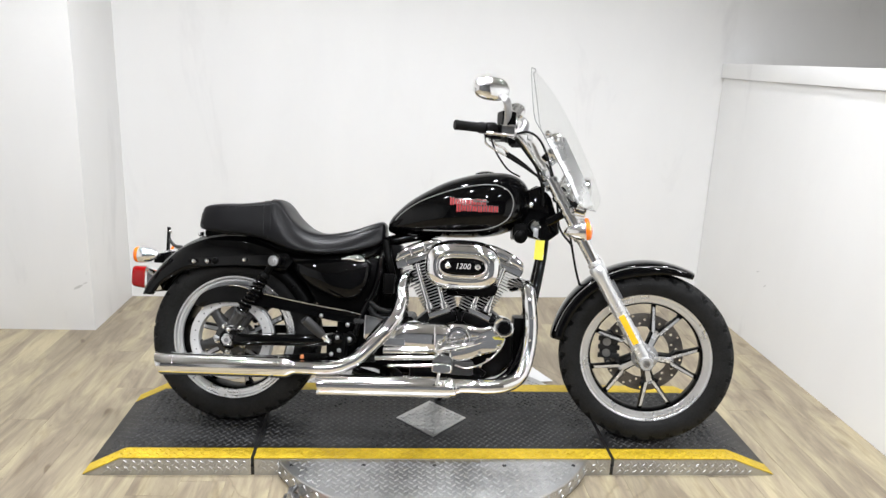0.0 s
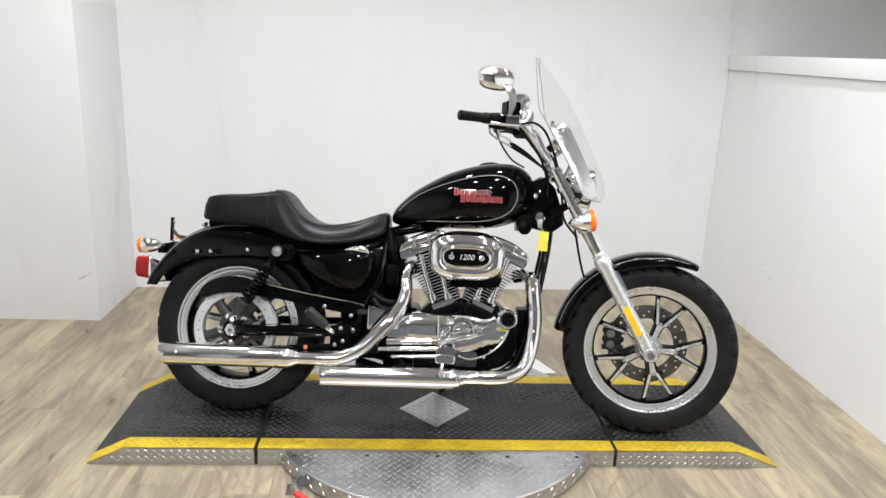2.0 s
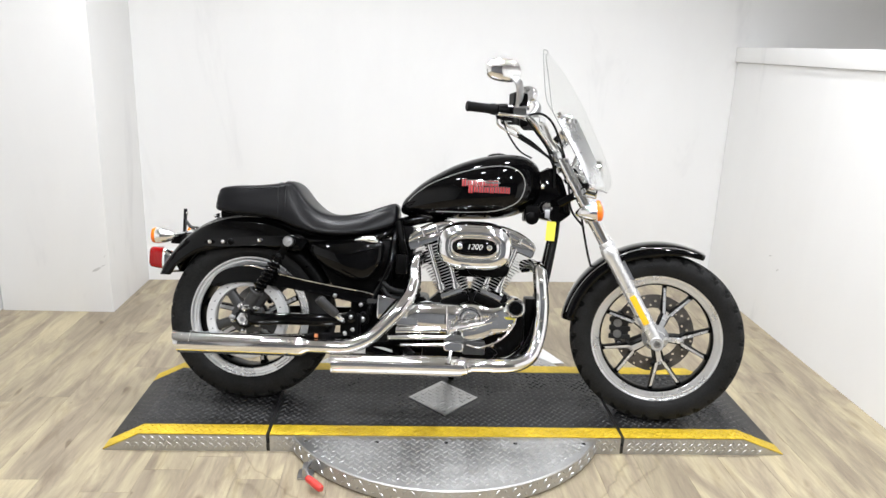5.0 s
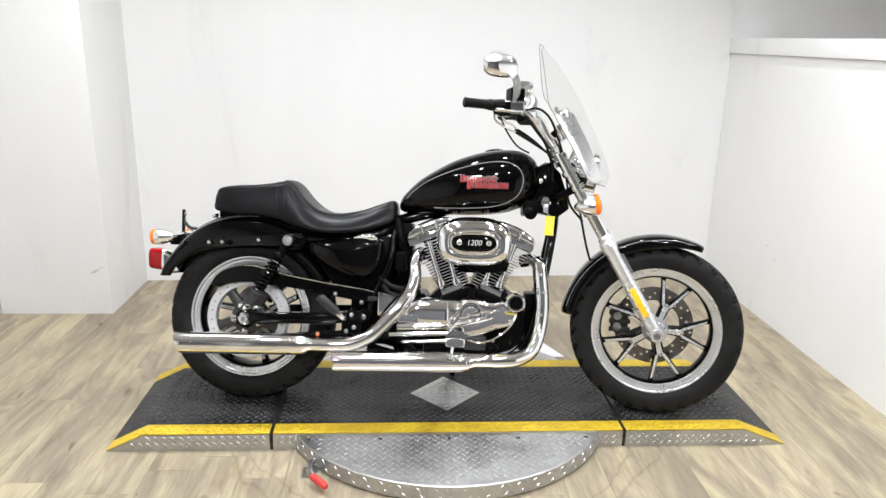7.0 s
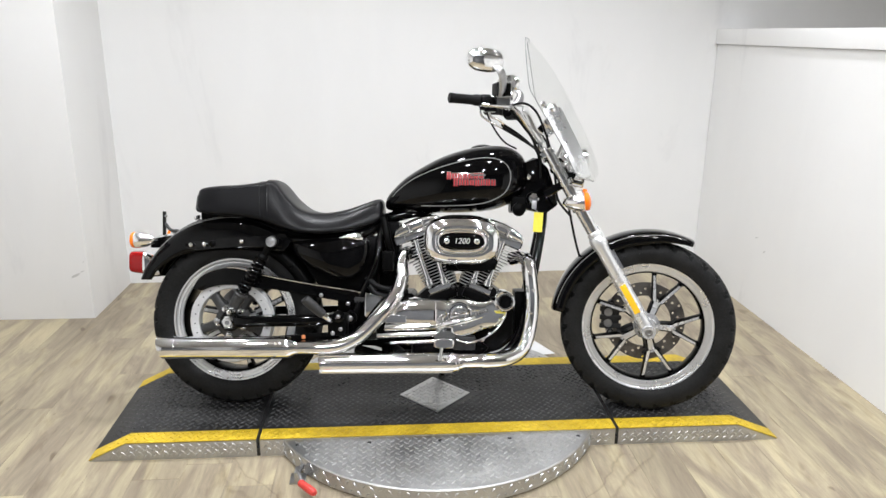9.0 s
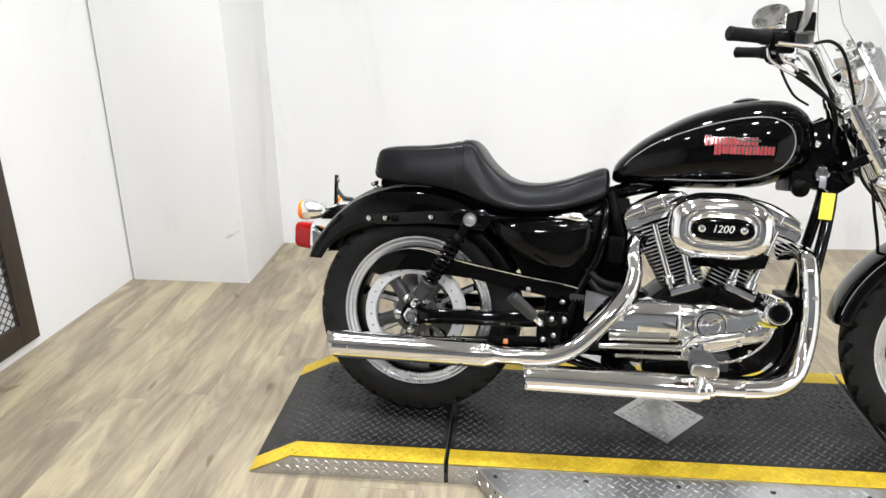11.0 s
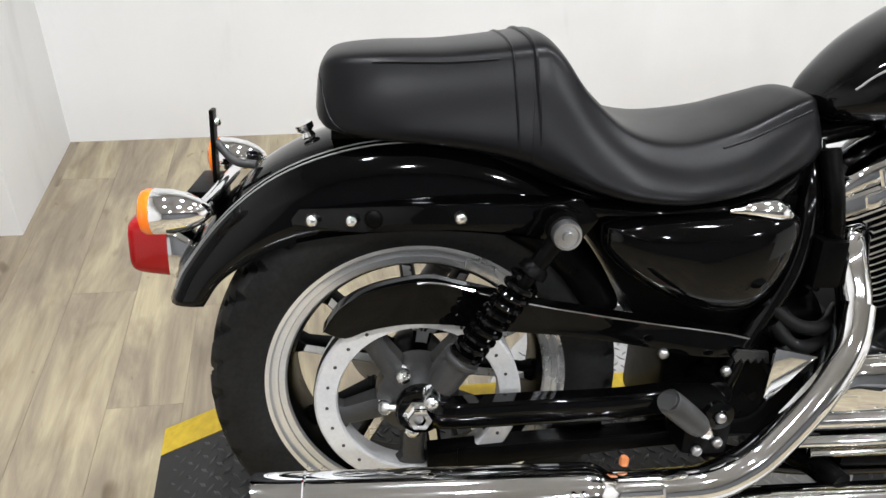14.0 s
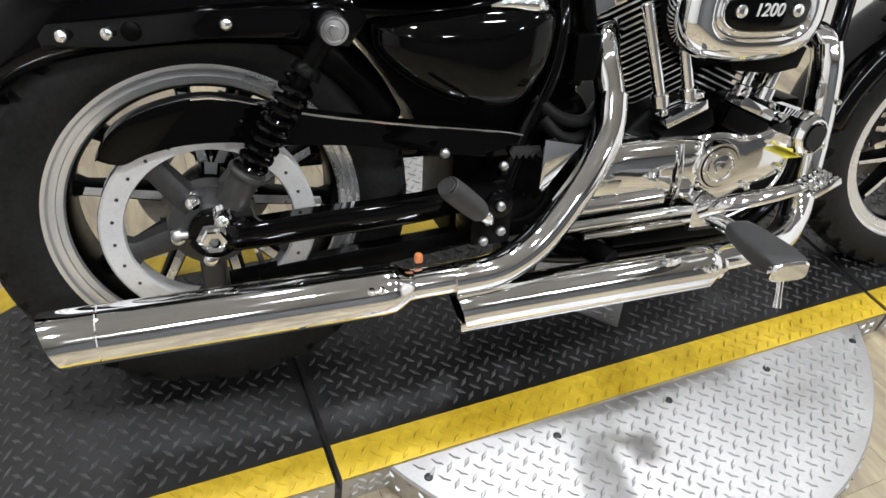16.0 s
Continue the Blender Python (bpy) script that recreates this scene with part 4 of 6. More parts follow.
def tank_y(x, z):
    zt, zb, w, e = (float(np.interp(x, TS[:, 0], TS[:, k])) for k in (1, 2, 3, 4))
    f = min(abs((z - (zt + zb) / 2) / ((zt - zb) / 2)), 0.999)
    return -w * (1 - f ** (2 / e)) ** (e / 2)


loop = [(0.575, 0.766), (0.60, 0.792), (0.66, 0.833), (0.76, 0.873), (0.86, 0.898), (0.93, 0.902), (0.975, 0.884), (0.994, 0.848), (0.988, 0.805), (0.962, 0.772), (0.90, 0.745), (0.80, 0.735), (0.68, 0.733)]
sp = spline(loop, 60)
for s in (1, -1):
    bp("pinstripe", tube([(x, s * (tank_y(x, z) - 0.0006), z) for x, z in sp], 0.0016, n=60, seg=6, smooth=False), STRIPE, tank)


def tank_bar(x0, x1, z0, z1, mat, lift, slant=0.0):
    """A thin badge plate bent to the tank's side."""
    b = bmesh.new()
    rows = []
    for k in range(9):
        x = x0 + (x1 - x0) * k / 8
        r = []
        for z in (z0, (z0 + z1) / 2, z1):
            zz = z + slant * (x - x0)
            r.append((x, tank_y(x, zz) - lift, zz))
        back = [(a, y + lift + 0.002, c) for a, y, c in r[::-1]]
        rows.append(r + back)
    return skin(rows, bm=b)


badge = bp("tank_badge", tank_bar(0.770, 0.900, 0.829, 0.847, BADGE_WHITE, 0.0016), BADGE_WHITE, tank, "red two-row tank badge with silver edges")
bp("badge_row", tank_bar(0.794, 0.942, 0.806, 0.825, BADGE_WHITE, 0.0020), BADGE_WHITE, badge, "lower badge row")
rng = random.Random(5)
for row, (x0, n, z0, z1) in enumerate(((0.7705, 7, 0.8285, 0.8470), (0.7945, 8, 0.8050, 0.8265))):
    # plain upright bars stand for the badge's ornate rows
    for k in range(n):
        a = x0 + 0.0187 * k
        tall = z1 + (0.004 if k == 0 else rng.uniform(-0.002, 0.001))
        low = z0 - (0.003 if k == 0 else rng.uniform(-0.001, 0.001))
        for q in (0.0, 0.0088):
            bp("badge_mark", tank_bar(a + q, a + q + 0.0060, low, tall, BADGE_RED, 0.0034), BADGE_RED, badge)
            bp("badge_edge", tank_bar(a + q - 0.0004, a + q + 0.0064, tall, tall + 0.0022, BADGE_WHITE, 0.0036), BADGE_WHITE, badge)
        bp("badge_edge", tank_bar(a + 0.0066, a + 0.0088, low + 0.003, tall - 0.002, BADGE_WHITE, 0.0030), BADGE_WHITE if k % 3 else INK, badge)
# silver bar stands in for a lamp's glint on the upper row
bp("badge_glint", tank_bar(0.852, 0.905, 0.8385, 0.8440, BADGE_WHITE, 0.0042), BADGE_WHITE, badge, "silver bar painted as a lamp glint on the badge")
bp("fuel_cap", lathe([(0.0001, 0.020), (0.020, 0.019), (0.034, 0.014), (0.038, 0.007), (0.036, 0.0), (0.030, -0.012), (0.0001, -0.012)], (0.893, 0, 0.943), (-0.10, 0, 1), 32), GLOSS, tank, "low black fuel cap")

# --- frame
def frame_tube(name, pts, r=0.0145, mat=GLOSS, parent=bike, label=""):
    return bp(name, tube(pts, r, seg=14), mat, parent, label)


fr = frame_tube("frame", [(1.085, 0, 0.80), (0.95, 0, 0.79), (0.75, 0, 0.735), (0.55, 0, 0.685), (0.42, 0, 0.62), (0.20, 0, 0.60)], 0.021, label="gloss black tubular frame")
bp("steering_head", rod(HEAD - RAKE * 0.075, HEAD + RAKE * 0.075, 0.031, 24), GLOSS, fr)
for s in (-1, 1):
    frame_tube("down_tube", [(1.120, s * 0.022, 0.775), (1.118, s * 0.045, 0.68), (1.088, s * 0.072, 0.50), (1.045, s * 0.090, 0.30), (0.99, s * 0.098, 0.215), (0.90, s * 0.10, 0.190), (0.62, s * 0.105, 0.185), (0.45, s * 0.11, 0.22)], 0.0155, GLOSS, fr)
    frame_tube("rear_tube", [(0.545, s * 0.05, 0.69), (0.535, s * 0.085, 0.62), (0.520, s * 0.105, 0.52), (0.47, s * 0.112, 0.40), (0.44, s * 0.112, 0.28)], 0.0155, GLOSS, fr)
    frame_tube("seat_rail", [(0.55, s * 0.05, 0.672), (0.46, s * 0.11, 0.625), (0.33, s * 0.125, 0.607), (0.19, s * 0.112, 0.606)], 0.0135, GLOSS, fr)
    bp("shock_bracket", prism([(0.13, 0.575), (0.15, 0.622), (0.20, 0.628), (0.225, 0.60), (0.20, 0.565)], s * 0.128 - 0.012, s * 0.128 + 0.012, 0.004), GLOSS, fr)

# --- the black mass behind the side cover: battery box, gearbox, inner fender
bp("battery_box", prism([(0.190, 0.600), (0.252, 0.533), (0.303, 0.455), (0.330, 0.400), (0.515, 0.400), (0.528, 0.500), (0.532, 0.622), (0.215, 0.622)], -0.085, 0.085, 0.006), SATIN, label="black battery box")
arc = [(math.cos(radians(a)), math.sin(radians(a))) for a in (66, 56, 46, 36, 26)]
thick(bp("inner_fender", skin(fender_rings([(RC[0] + 0.327 * c, RC[2] + 0.327 * v) for c, v in arc], [(RC[0] + 0.270 * c, RC[2] + 0.270 * v) for c, v in arc], 14, 0.088), closed=False, caps=False), SATIN), 0.003)
bp("cross_member", box(0.378, 0.440, -0.070, 0.09, 0.22, 0.46, 0.012), SATIN)
bp("engine_mount", box(0.525, 0.60, -0.045, 0.09, 0.43, 0.675, 0.015, 2), SATIN, label="black rear engine mount")
gear = bp("gearbox", box(0.43, 0.66, -0.095, 0.13, 0.225, 0.42, 0.03, 3), SATIN, label="satin black gearbox")
bp("pivot", rod((0.435, -0.135, 0.330), (0.435, 0.135, 0.330), 0.024, 24), SATIN, gear)
bp("pivot_bolt", dome((0.435, -0.134, 0.330), (0.435, -0.142, 0.330), 0.011), STEEL, gear)

# --- side cover
cover = [(0.232, 0.592), (0.282, 0.606), (0.396, 0.614), (0.488, 0.611), (0.500, 0.575), (0.487, 0.520), (0.455, 0.478), (0.41, 0.470), (0.361, 0.480), (0.30, 0.508), (0.255, 0.540), (0.235, 0.565)]
cs = spline(cover + cover[:1], 49)[:-1]
rows = []
cx, cz2 = 0.37, 0.553
for f, y in ((1.0, -0.100), (1.0, -0.128), (0.985, -0.138), (0.94, -0.147), (0.85, -0.153), (0.65, -0.160), (0.4, -0.164), (0.12, -0.166)):
    rows.append([(cx + (x - cx) * f, y, cz2 + (z - cz2) * f) for x, z in cs])
side = bp("side_cover", skin(rows), GLOSS, label="gloss black oil tank side cover", sharp=60)
bp("cover_bead", tube([(x, -0.131, z) for x, z in cs + cs[:1]], 0.0022, n=49, seg=6, smooth=False), GLOSS, side)
bp("frame_trim", tube([(0.396, -0.140, 0.616), (0.425, -0.144, 0.621), (0.458, -0.144, 0.620), (0.478, -0.140, 0.614)], [0.004, 0.011, 0.015, 0.009], seg=14, flat=0.8), CHROME, label="small polished frame trim")

# --- hoses between side cover and rear cylinder
for k in range(3):
    bp("hose", tube([(0.49 + 0.012 * k, -0.110 - 0.012 * k, 0.475 - 0.03 * k), (0.53, -0.125 - 0.01 * k, 0.445 - 0.028 * k), (0.58, -0.115, 0.435 - 0.026 * k), (0.63, -0.07, 0.445 - 0.02 * k)], 0.0105, seg=12), RUBBER, label="black rubber hose")
bp("breather_hose", tube([(0.545, -0.09, 0.69), (0.560, -0.105, 0.62), (0.575, -0.10, 0.55), (0.56, -0.095, 0.49)], 0.014, seg=12), SATIN)
bp("sensor_block", box(0.545, 0.585, -0.125, -0.085, 0.50, 0.57, 0.006), SATIN, label="black plastic sensor block")
bp("starter_cover", rod((0.50, -0.02, 0.385), (0.62, -0.02, 0.42), 0.045, 24), SATIN)

# --- engine
CR = Vector((0.815, 0, 0.305))
case = [(0.64, 0.23), (0.62, 0.33), (0.66, 0.40), (0.71, 0.445), (0.79, 0.455), (0.815, 0.43), (0.85, 0.455), (0.93, 0.455), (0.98, 0.42), (1.02, 0.36), (1.02, 0.28), (0.97, 0.225), (0.88, 0.19), (0.72, 0.19)]
engine = bp("engine", prism(case, -0.105, 0.115, 0.012, 3), SATIN, label="air-cooled V-twin engine in black and chrome")


def fin_mesh(lx, ly, t):
    pts = []
    for sx, sy, a0 in ((1, 1, 0), (-1, 1, 90), (-1, -1, 180), (1, -1, 270)):
        for a in (0, 30, 60, 90):
            pts.append((sx * (lx - 0.018) + 0.018 * math.cos(radians(a0 + a)), sy * (ly - 0.018) + 0.018 * math.sin(radians(a0 + a))))
    b = bmesh.new()
    skin([[(x * k, y * k, z) for x, y in pts] for z, k in ((-t, 1.0), (t, 1.0))], bm=b)
    me = mesh_of("fin", b, SATIN)
    me.materials.append(FINEDGE)
    for f in me.polygons:
        if abs(f.normal.z) < 0.5:
            f.material_index = 1
    return me


FIN, FINH = fin_mesh(0.073, 0.070, 0.0015), fin_mesh(0.082, 0.075, 0.0018)
for sgn in (-1, 1):
    tilt = Matrix.Translation(CR) @ Matrix.Rotation(radians(22.5 * sgn), 4, "Y")
    barrel = lathe([(0.050, 0.10), (0.050, 0.345)], (0, 0, 0), (0, 0, 1), 28)
    barrel.transform(tilt)
    cyl = bp("front_cylinder" if sgn > 0 else "rear_cylinder", barrel, SATIN, label="finned cylinder with machined fin edges")
    for k in range(18):
        d = 0.146 + 0.0112 * k
        fo = new("fin", FIN if k < 11 else FINH)
        fo.parent = cyl
        wide = 0.77 + 0.36 * k / 17
        fo.matrix_basis = tilt @ Matrix.Translation((0, 0, d)) @ Matrix.Diagonal((wide, 0.86 + 0.14 * k / 17, 1, 1))
    # rocker covers: a lower box, a bolted lid with a raised middle
    tilt = tilt @ Matrix.Translation((0.006 * sgn, 0, 0.022 if sgn < 0 else 0.012))
    lowb = box(-0.094, 0.094, -0.084, 0.084, 0.322, 0.354, 0.010, 3)
    lowb.transform(tilt)
    rk = bp("rocker_cover", lowb, CHROME, label="polished chrome rocker cover")
    mid = bmesh.new()
    stat = [(-0.092, 0.354, 0.350, 0.074, 0.5), (-0.089, 0.370, 0.350, 0.081, 0.4), (-0.055, 0.388, 0.350, 0.083, 0.4), (0.0, 0.394, 0.350, 0.083, 0.4), (0.055, 0.388, 0.350, 0.083, 0.4), (0.089, 0.370, 0.350, 0.081, 0.4), (0.092, 0.354, 0.350, 0.074, 0.5)]
    mid = skin(body_rings(stat, 22, seg=36))
    mid.transform(tilt)
    bp("lid", mid, CHROME, rk, sharp=60)
    for bx, by in ((-0.072, -0.074), (-0.025, -0.078), (0.028, -0.078), (0.074, -0.074)):
        b = rod((bx, by, 0.352), (bx, by, 0.378), 0.0075, 12)
        b.transform(tilt)
        bp("bolt", b, CHROME, rk)
    b = box(-0.055, 0.055, -0.088, -0.070, 0.325, 0.348, 0.006, 2)
    b.transform(tilt)
    bp("rocker_end", b, CHROME, rk)

# pushrod tubes and tappet blocks
for base, pairs in (((0.752, 0.445), ((0.715, 0.455, 0.662, 0.612), (0.768, 0.462, 0.722, 0.612))), ((0.893, 0.445), ((0.868, 0.462, 0.915, 0.612), (0.918, 0.455, 0.972, 0.612)))):
    for x0, z0, x1, z1 in pairs:
        pr = bp("pushrod_tube", rod((x0, -0.118, z0), (x1, -0.112, z1), 0.0098, 16), CHROME, label="chrome pushrod tube")
        bp("collar", rod((x0 - 0.0, -0.118, z0 - 0.004), (x0 + (x1 - x0) * 0.12, -0.1175, z0 + (z1 - z0) * 0.12), 0.0145, 16), CHROME, pr)
    x, z = base
    lean = -22 if x < 0.8 else 22
    b = box(-0.040, 0.040, -0.024, 0.018, -0.009, 0.009, 0.004)
    b.transform(Matrix.Translation((x, -0.118, z - 0.002)) @ Matrix.Rotation(radians(lean), 4, "Y"))
    tb = bp("tappet_block", b, CHROME, label="chrome tappet block")
    for dx in (-0.034, 0.034):
        b = dome((dx, -0.012, 0.012), (dx, -0.012, 0.022), 0.007)
        b.transform(Matrix.Translation((x, -0.118, z - 0.002)) @ Matrix.Rotation(radians(lean), 4, "Y"))
        bp("bolt", b, CHROME, tb)
    b = box(-0.05, 0.05, -0.022, 0.04, -0.05, -0.014, 0.008)
    b.transform(Matrix.Translation((x, -0.115, z)) @ Matrix.Rotation(radians(lean), 4, "Y"))
    bp("guide_block", b, SATIN, tb)

# chrome right-hand covers
gc = [(0.565, 0.335), (0.575, 0.370), (0.60, 0.393), (0.64, 0.405), (0.785, 0.405), (0.80, 0.375), (0.80, 0.305), (0.775, 0.288), (0.62, 0.292), (0.585, 0.305)]
rows = []
gs = spline(gc + gc[:1], 49)[:-1]
for f, y in ((1.0, -0.09), (1.0, -0.122), (0.97, -0.133), (0.90, -0.144), (0.75, -0.153), (0.5, -0.159), (0.2, -0.161)):
    rows.append([(0.685 + (x - 0.685) * (1 - (1 - f) * 0.35), y, 0.35 + (z - 0.35) * f) for x, z in gs])
spr = bp("sprocket_cover", skin(rows), CHROME, label="polished chrome sprocket cover", sharp=60)
bp("cover_joint", tube([(0.735, -0.128, 0.398), (0.735, -0.150, 0.385), (0.735, -0.162, 0.35), (0.735, -0.150, 0.312), (0.735, -0.13, 0.295)], 0.0022, seg=6), SATIN, spr)
for x, z in ((0.60, 0.383), (0.70, 0.392), (0.775, 0.392), (0.60, 0.312), (0.70, 0.302), (0.78, 0.305)):
    bp("bolt", dome((x, -0.125, z), (x, -0.150, z), 0.0072), CHROME, spr)
bp("oil_line", tube([(0.74, -0.160, 0.40), (0.741, -0.168, 0.36), (0.742, -0.166, 0.32), (0.745, -0.155, 0.29)], 0.003, seg=8), CHROME, spr)
cam_c = [(0.765, 0.30), (0.755, 0.355), (0.775, 0.400), (0.83, 0.408), (0.90, 0.398), (0.955, 0.412), (0.985, 0.40), (0.99, 0.35), (0.965, 0.315), (0.91, 0.30), (0.85, 0.275), (0.80, 0.272)]
gs = spline(cam_c + cam_c[:1], 61)[:-1]
rows = []
for f, y in ((1.0, -0.09), (1.0, -0.128), (0.98, -0.137), (0.94, -0.142), (0.80, -0.1445), (0.4, -0.146), (0.1, -0.146)):
    rows.append([(0.87 + (x - 0.87) * f, y, 0.348 + (z - 0.348) * f) for x, z in gs])
camcov = bp("gearcase_cover", skin(rows), CHROME, label="polished chrome gearcase cover", sharp=60)
bp("timer_cover", lathe([(0.0001, 0.026), (0.011, 0.0255), (0.012, 0.021), (0.022, 0.0205), (0.0235, 0.024), (0.0265, 0.024), (0.0275, 0.0215), (0.034, 0.0215), (0.035, 0.0175), (0.0405, 0.0175), (0.0425, 0.014), (0.0435, 0.0), (0.0001, 0.0)], (0.822, -0.145, 0.354), (0, -1, 0), 40), CHROME, camcov, "round chrome timer cover")
bp("timer_groove", lathe([(0.0352, 0.0172), (0.0352, 0.0182), (0.0368, 0.0182), (0.0368, 0.0172)], (0.822, -0.145, 0.354), (0, -1, 0), 36), SATIN, camcov)
for k in range(5):
    t = radians(72 * k + 20)
    bp("timer_mark", box(-0.0035, 0.0035, -0.0015, 0.0015, 0.006, 0.012, 0.001, m=Matrix.Translation((0.822, -0.1645, 0.354)) @ Matrix.Rotation(t, 4, "Y")), SATIN, camcov)
for x, z in ((0.775, 0.388), (0.87, 0.398), (0.955, 0.395), (0.965, 0.335), (0.90, 0.305), (0.80, 0.286)):
    bp("bolt", dome((x, -0.137, z), (x, -0.156, z), 0.0074), CHROME, camcov)
fa, fb = Vector((0.968, -0.100, 0.404)), Vector((0.981, -0.197, 0.404))
filt = bp("oil_filter", lathe([(0.0001, 0.0), (0.036, 0.0), (0.0375, 0.004), (0.0375, 0.075), (0.036, 0.083), (0.031, 0.091), (0.028, 0.092), (0.026, 0.088), (0.0001, 0.087)], fa, fb - fa, 14), CHROME, label="chrome faceted oil filter", sharp=20)
# chrome end drawn black: a dark reflection put into its colour
bp("end_face", lathe([(0.0001, 0.0935), (0.022, 0.0935), (0.0245, 0.0915), (0.0245, 0.088), (0.0001, 0.087)], fa, fb - fa, 10), GLOSS, filt, "chrome end face with its dark reflection painted black", 20)
bp("filter_label", box(0.948, 0.983, -0.172, -0.141, 0.362, 0.3655, 0.001), TAG, filt, "small yellow sticker")
lowc = [(0.655, 0.205), (0.655, 0.285), (0.70, 0.292), (0.79, 0.280), (0.88, 0.262), (0.93, 0.235), (0.90, 0.205)]
bp("lower_case", prism(lowc, -0.135, -0.08, 0.008), SATIN, engine)
bp("voltage_regulator", box(1.022, 1.066, -0.055, 0.075, 0.225, 0.430, 0.008, 2), SATIN, engine)
for k in range(7):
    bp("regulator_fin", box(1.064, 1.076, -0.050, 0.070, 0.240 + 0.026 * k, 0.248 + 0.026 * k, 0.002, 1), SATIN, engine)
bp("oil_pump", box(0.80, 0.88, -0.145, -0.10, 0.225, 0.275, 0.01, 2), CASTG, engine)
for x, z in ((0.87, 0.255), (0.905, 0.262), (0.93, 0.285)):
    bp("case_bolt", dome((x, -0.128, z), (x, -0.146, z), 0.008), CHROME, engine)
bp("feed_line", tube([(0.815, -0.150, 0.262), (0.86, -0.158, 0.255), (0.92, -0.156, 0.278), (0.965, -0.150, 0.318), (0.985, -0.140, 0.36)], 0.0034, seg=10), CHROME, engine)
# chrome linkage rods above the lower silencer
link = bp("brake_rod", rod((0.47, -0.168, 0.272), (0.755, -0.176, 0.288), 0.009, 14), CHROME, label="chrome brake linkage rod")
bp("rod_end", rod((0.47, -0.168, 0.272), (0.535, -0.170, 0.2755), 0.014, 14), RUBBER, link)
bp("clutch_rod", rod((0.58, -0.160, 0.250), (0.79, -0.165, 0.262), 0.0075, 14), CHROME, link)
bp("master_cylinder", rod((0.56, -0.15, 0.300), (0.72, -0.155, 0.309), 0.016, 18), CHROME, link, "chrome brake master cylinder")
bp("reservoir", box(0.555, 0.64, -0.162, -0.112, 0.318, 0.352, 0.012, 3), CHROME, link)
bp("support_plate", prism([(0.492, 0.424), (0.556, 0.411), (0.540, 0.398), (0.497, 0.338), (0.490, 0.345)], -0.160, -0.155, 0.001), CHROME, link, "small polished bracket")
tooth = [(0.447, 0.398), (0.452, 0.406), (0.498, 0.404), (0.503, 0.386)] + [(0.503 - 0.0055 * k, 0.386 if k % 2 else 0.394) for k in range(1, 10)]
bp("toothed_guard", prism(tooth, -0.134, -0.128), CASTG, link, "dark toothed guard plate")

# rider footpeg, brake pedal
mount = bp("footpeg_mount", box(0.745, 0.80, -0.215, -0.15, 0.27, 0.318, 0.010, 3), CHROME, label="chrome footpeg mount")
bp("mount_arm", rod((0.77, -0.20, 0.295), (0.776, -0.285, 0.297), 0.013), CHROME, mount)
peg = skin(body_rings([(-0.066, 0.008, -0.008, 0.012, 0.6), (-0.060, 0.012, -0.012, 0.022, 0.5), (-0.02, 0.014, -0.015, 0.030, 0.45), (0.03, 0.015, -0.016, 0.034, 0.42), (0.056, 0.014, -0.014, 0.031, 0.45), (0.060, 0.008, -0.008, 0.022, 0.6)], 22, seg=24))
PEG = Matrix.Translation((0.776, -0.342, 0.298)) @ Matrix.Rotation(radians(-92), 4, "Z") @ Matrix.Rotation(radians(3), 4, "Y")
peg.transform(PEG)
pegob = bp("footpeg", peg, GREYR, label="black rubber footpeg with a chrome end")
tip = skin(body_rings([(0.046, 0.009, -0.018, 0.031, 0.5), (0.061, 0.011, -0.019, 0.032, 0.45), (0.066, 0.009, -0.017, 0.028, 0.5)], 8, seg=24))
tip.transform(PEG)
bp("end_trim", tip, CHROME, pegob)
bp("feeler", tube([(0.768, -0.395, 0.285), (0.764, -0.404, 0.262), (0.760, -0.412, 0.238)], [0.006, 0.0045, 0.006]), CHROME, pegob)
pedal = bp("brake_pedal", tube([(0.752, -0.222, 0.305), (0.768, -0.248, 0.328), (0.805, -0.266, 0.341), (0.850, -0.277, 0.352), (0.893, -0.288, 0.366)], [0.012, 0.014, 0.014, 0.012, 0.009], seg=16, flat=0.8), CHROME, label="chrome brake pedal")
pad = box(-0.028, 0.028, -0.030, 0.024, -0.006, 0.006, 0.003)
for i in range(5):
    for j in range(4):
        box(-0.024 + 0.0105 * i, -0.0175 + 0.0105 * i, -0.026 + 0.013 * j, -0.019 + 0.013 * j, 0.005, 0.010, 0.001, 1, bm=pad)
pad.transform(Matrix.Translation((0.896, -0.294, 0.373)) @ Matrix.Rotation(radians(-25), 4, "Y") @ Matrix.Diagonal((0.86, 0.86, 1, 1)))
bp("pedal_pad", pad, CHROME, pedal, "toothed pedal pad")

# passenger peg, folded
pp = bp("passenger_peg", tube([(0.300, -0.264, 0.410), (0.305, -0.262, 0.405), (0.350, -0.246, 0.364), (0.361, -0.242, 0.354)], [0.010, 0.0165, 0.0160, 0.012], seg=18), GREYR, label="grey rubber passenger peg, folded up")
bp("knuckle", tube([(0.357, -0.243, 0.357), (0.372, -0.237, 0.343), (0.380, -0.222, 0.333), (0.386, -0.185, 0.322)], 0.0095), CHROME, pp)
bp("mount", box(0.365, 0.432, -0.195, -0.125, 0.275, 0.352, 0.012), SATIN, pp)
bp("mount_eye", lathe([(0.012, 0.0), (0.021, 0.002), (0.021, 0.010), (0.012, 0.012), (0.0001, 0.006)], (0.405, -0.194, 0.345), (0, -1, 0), 20), GLOSS, pp)
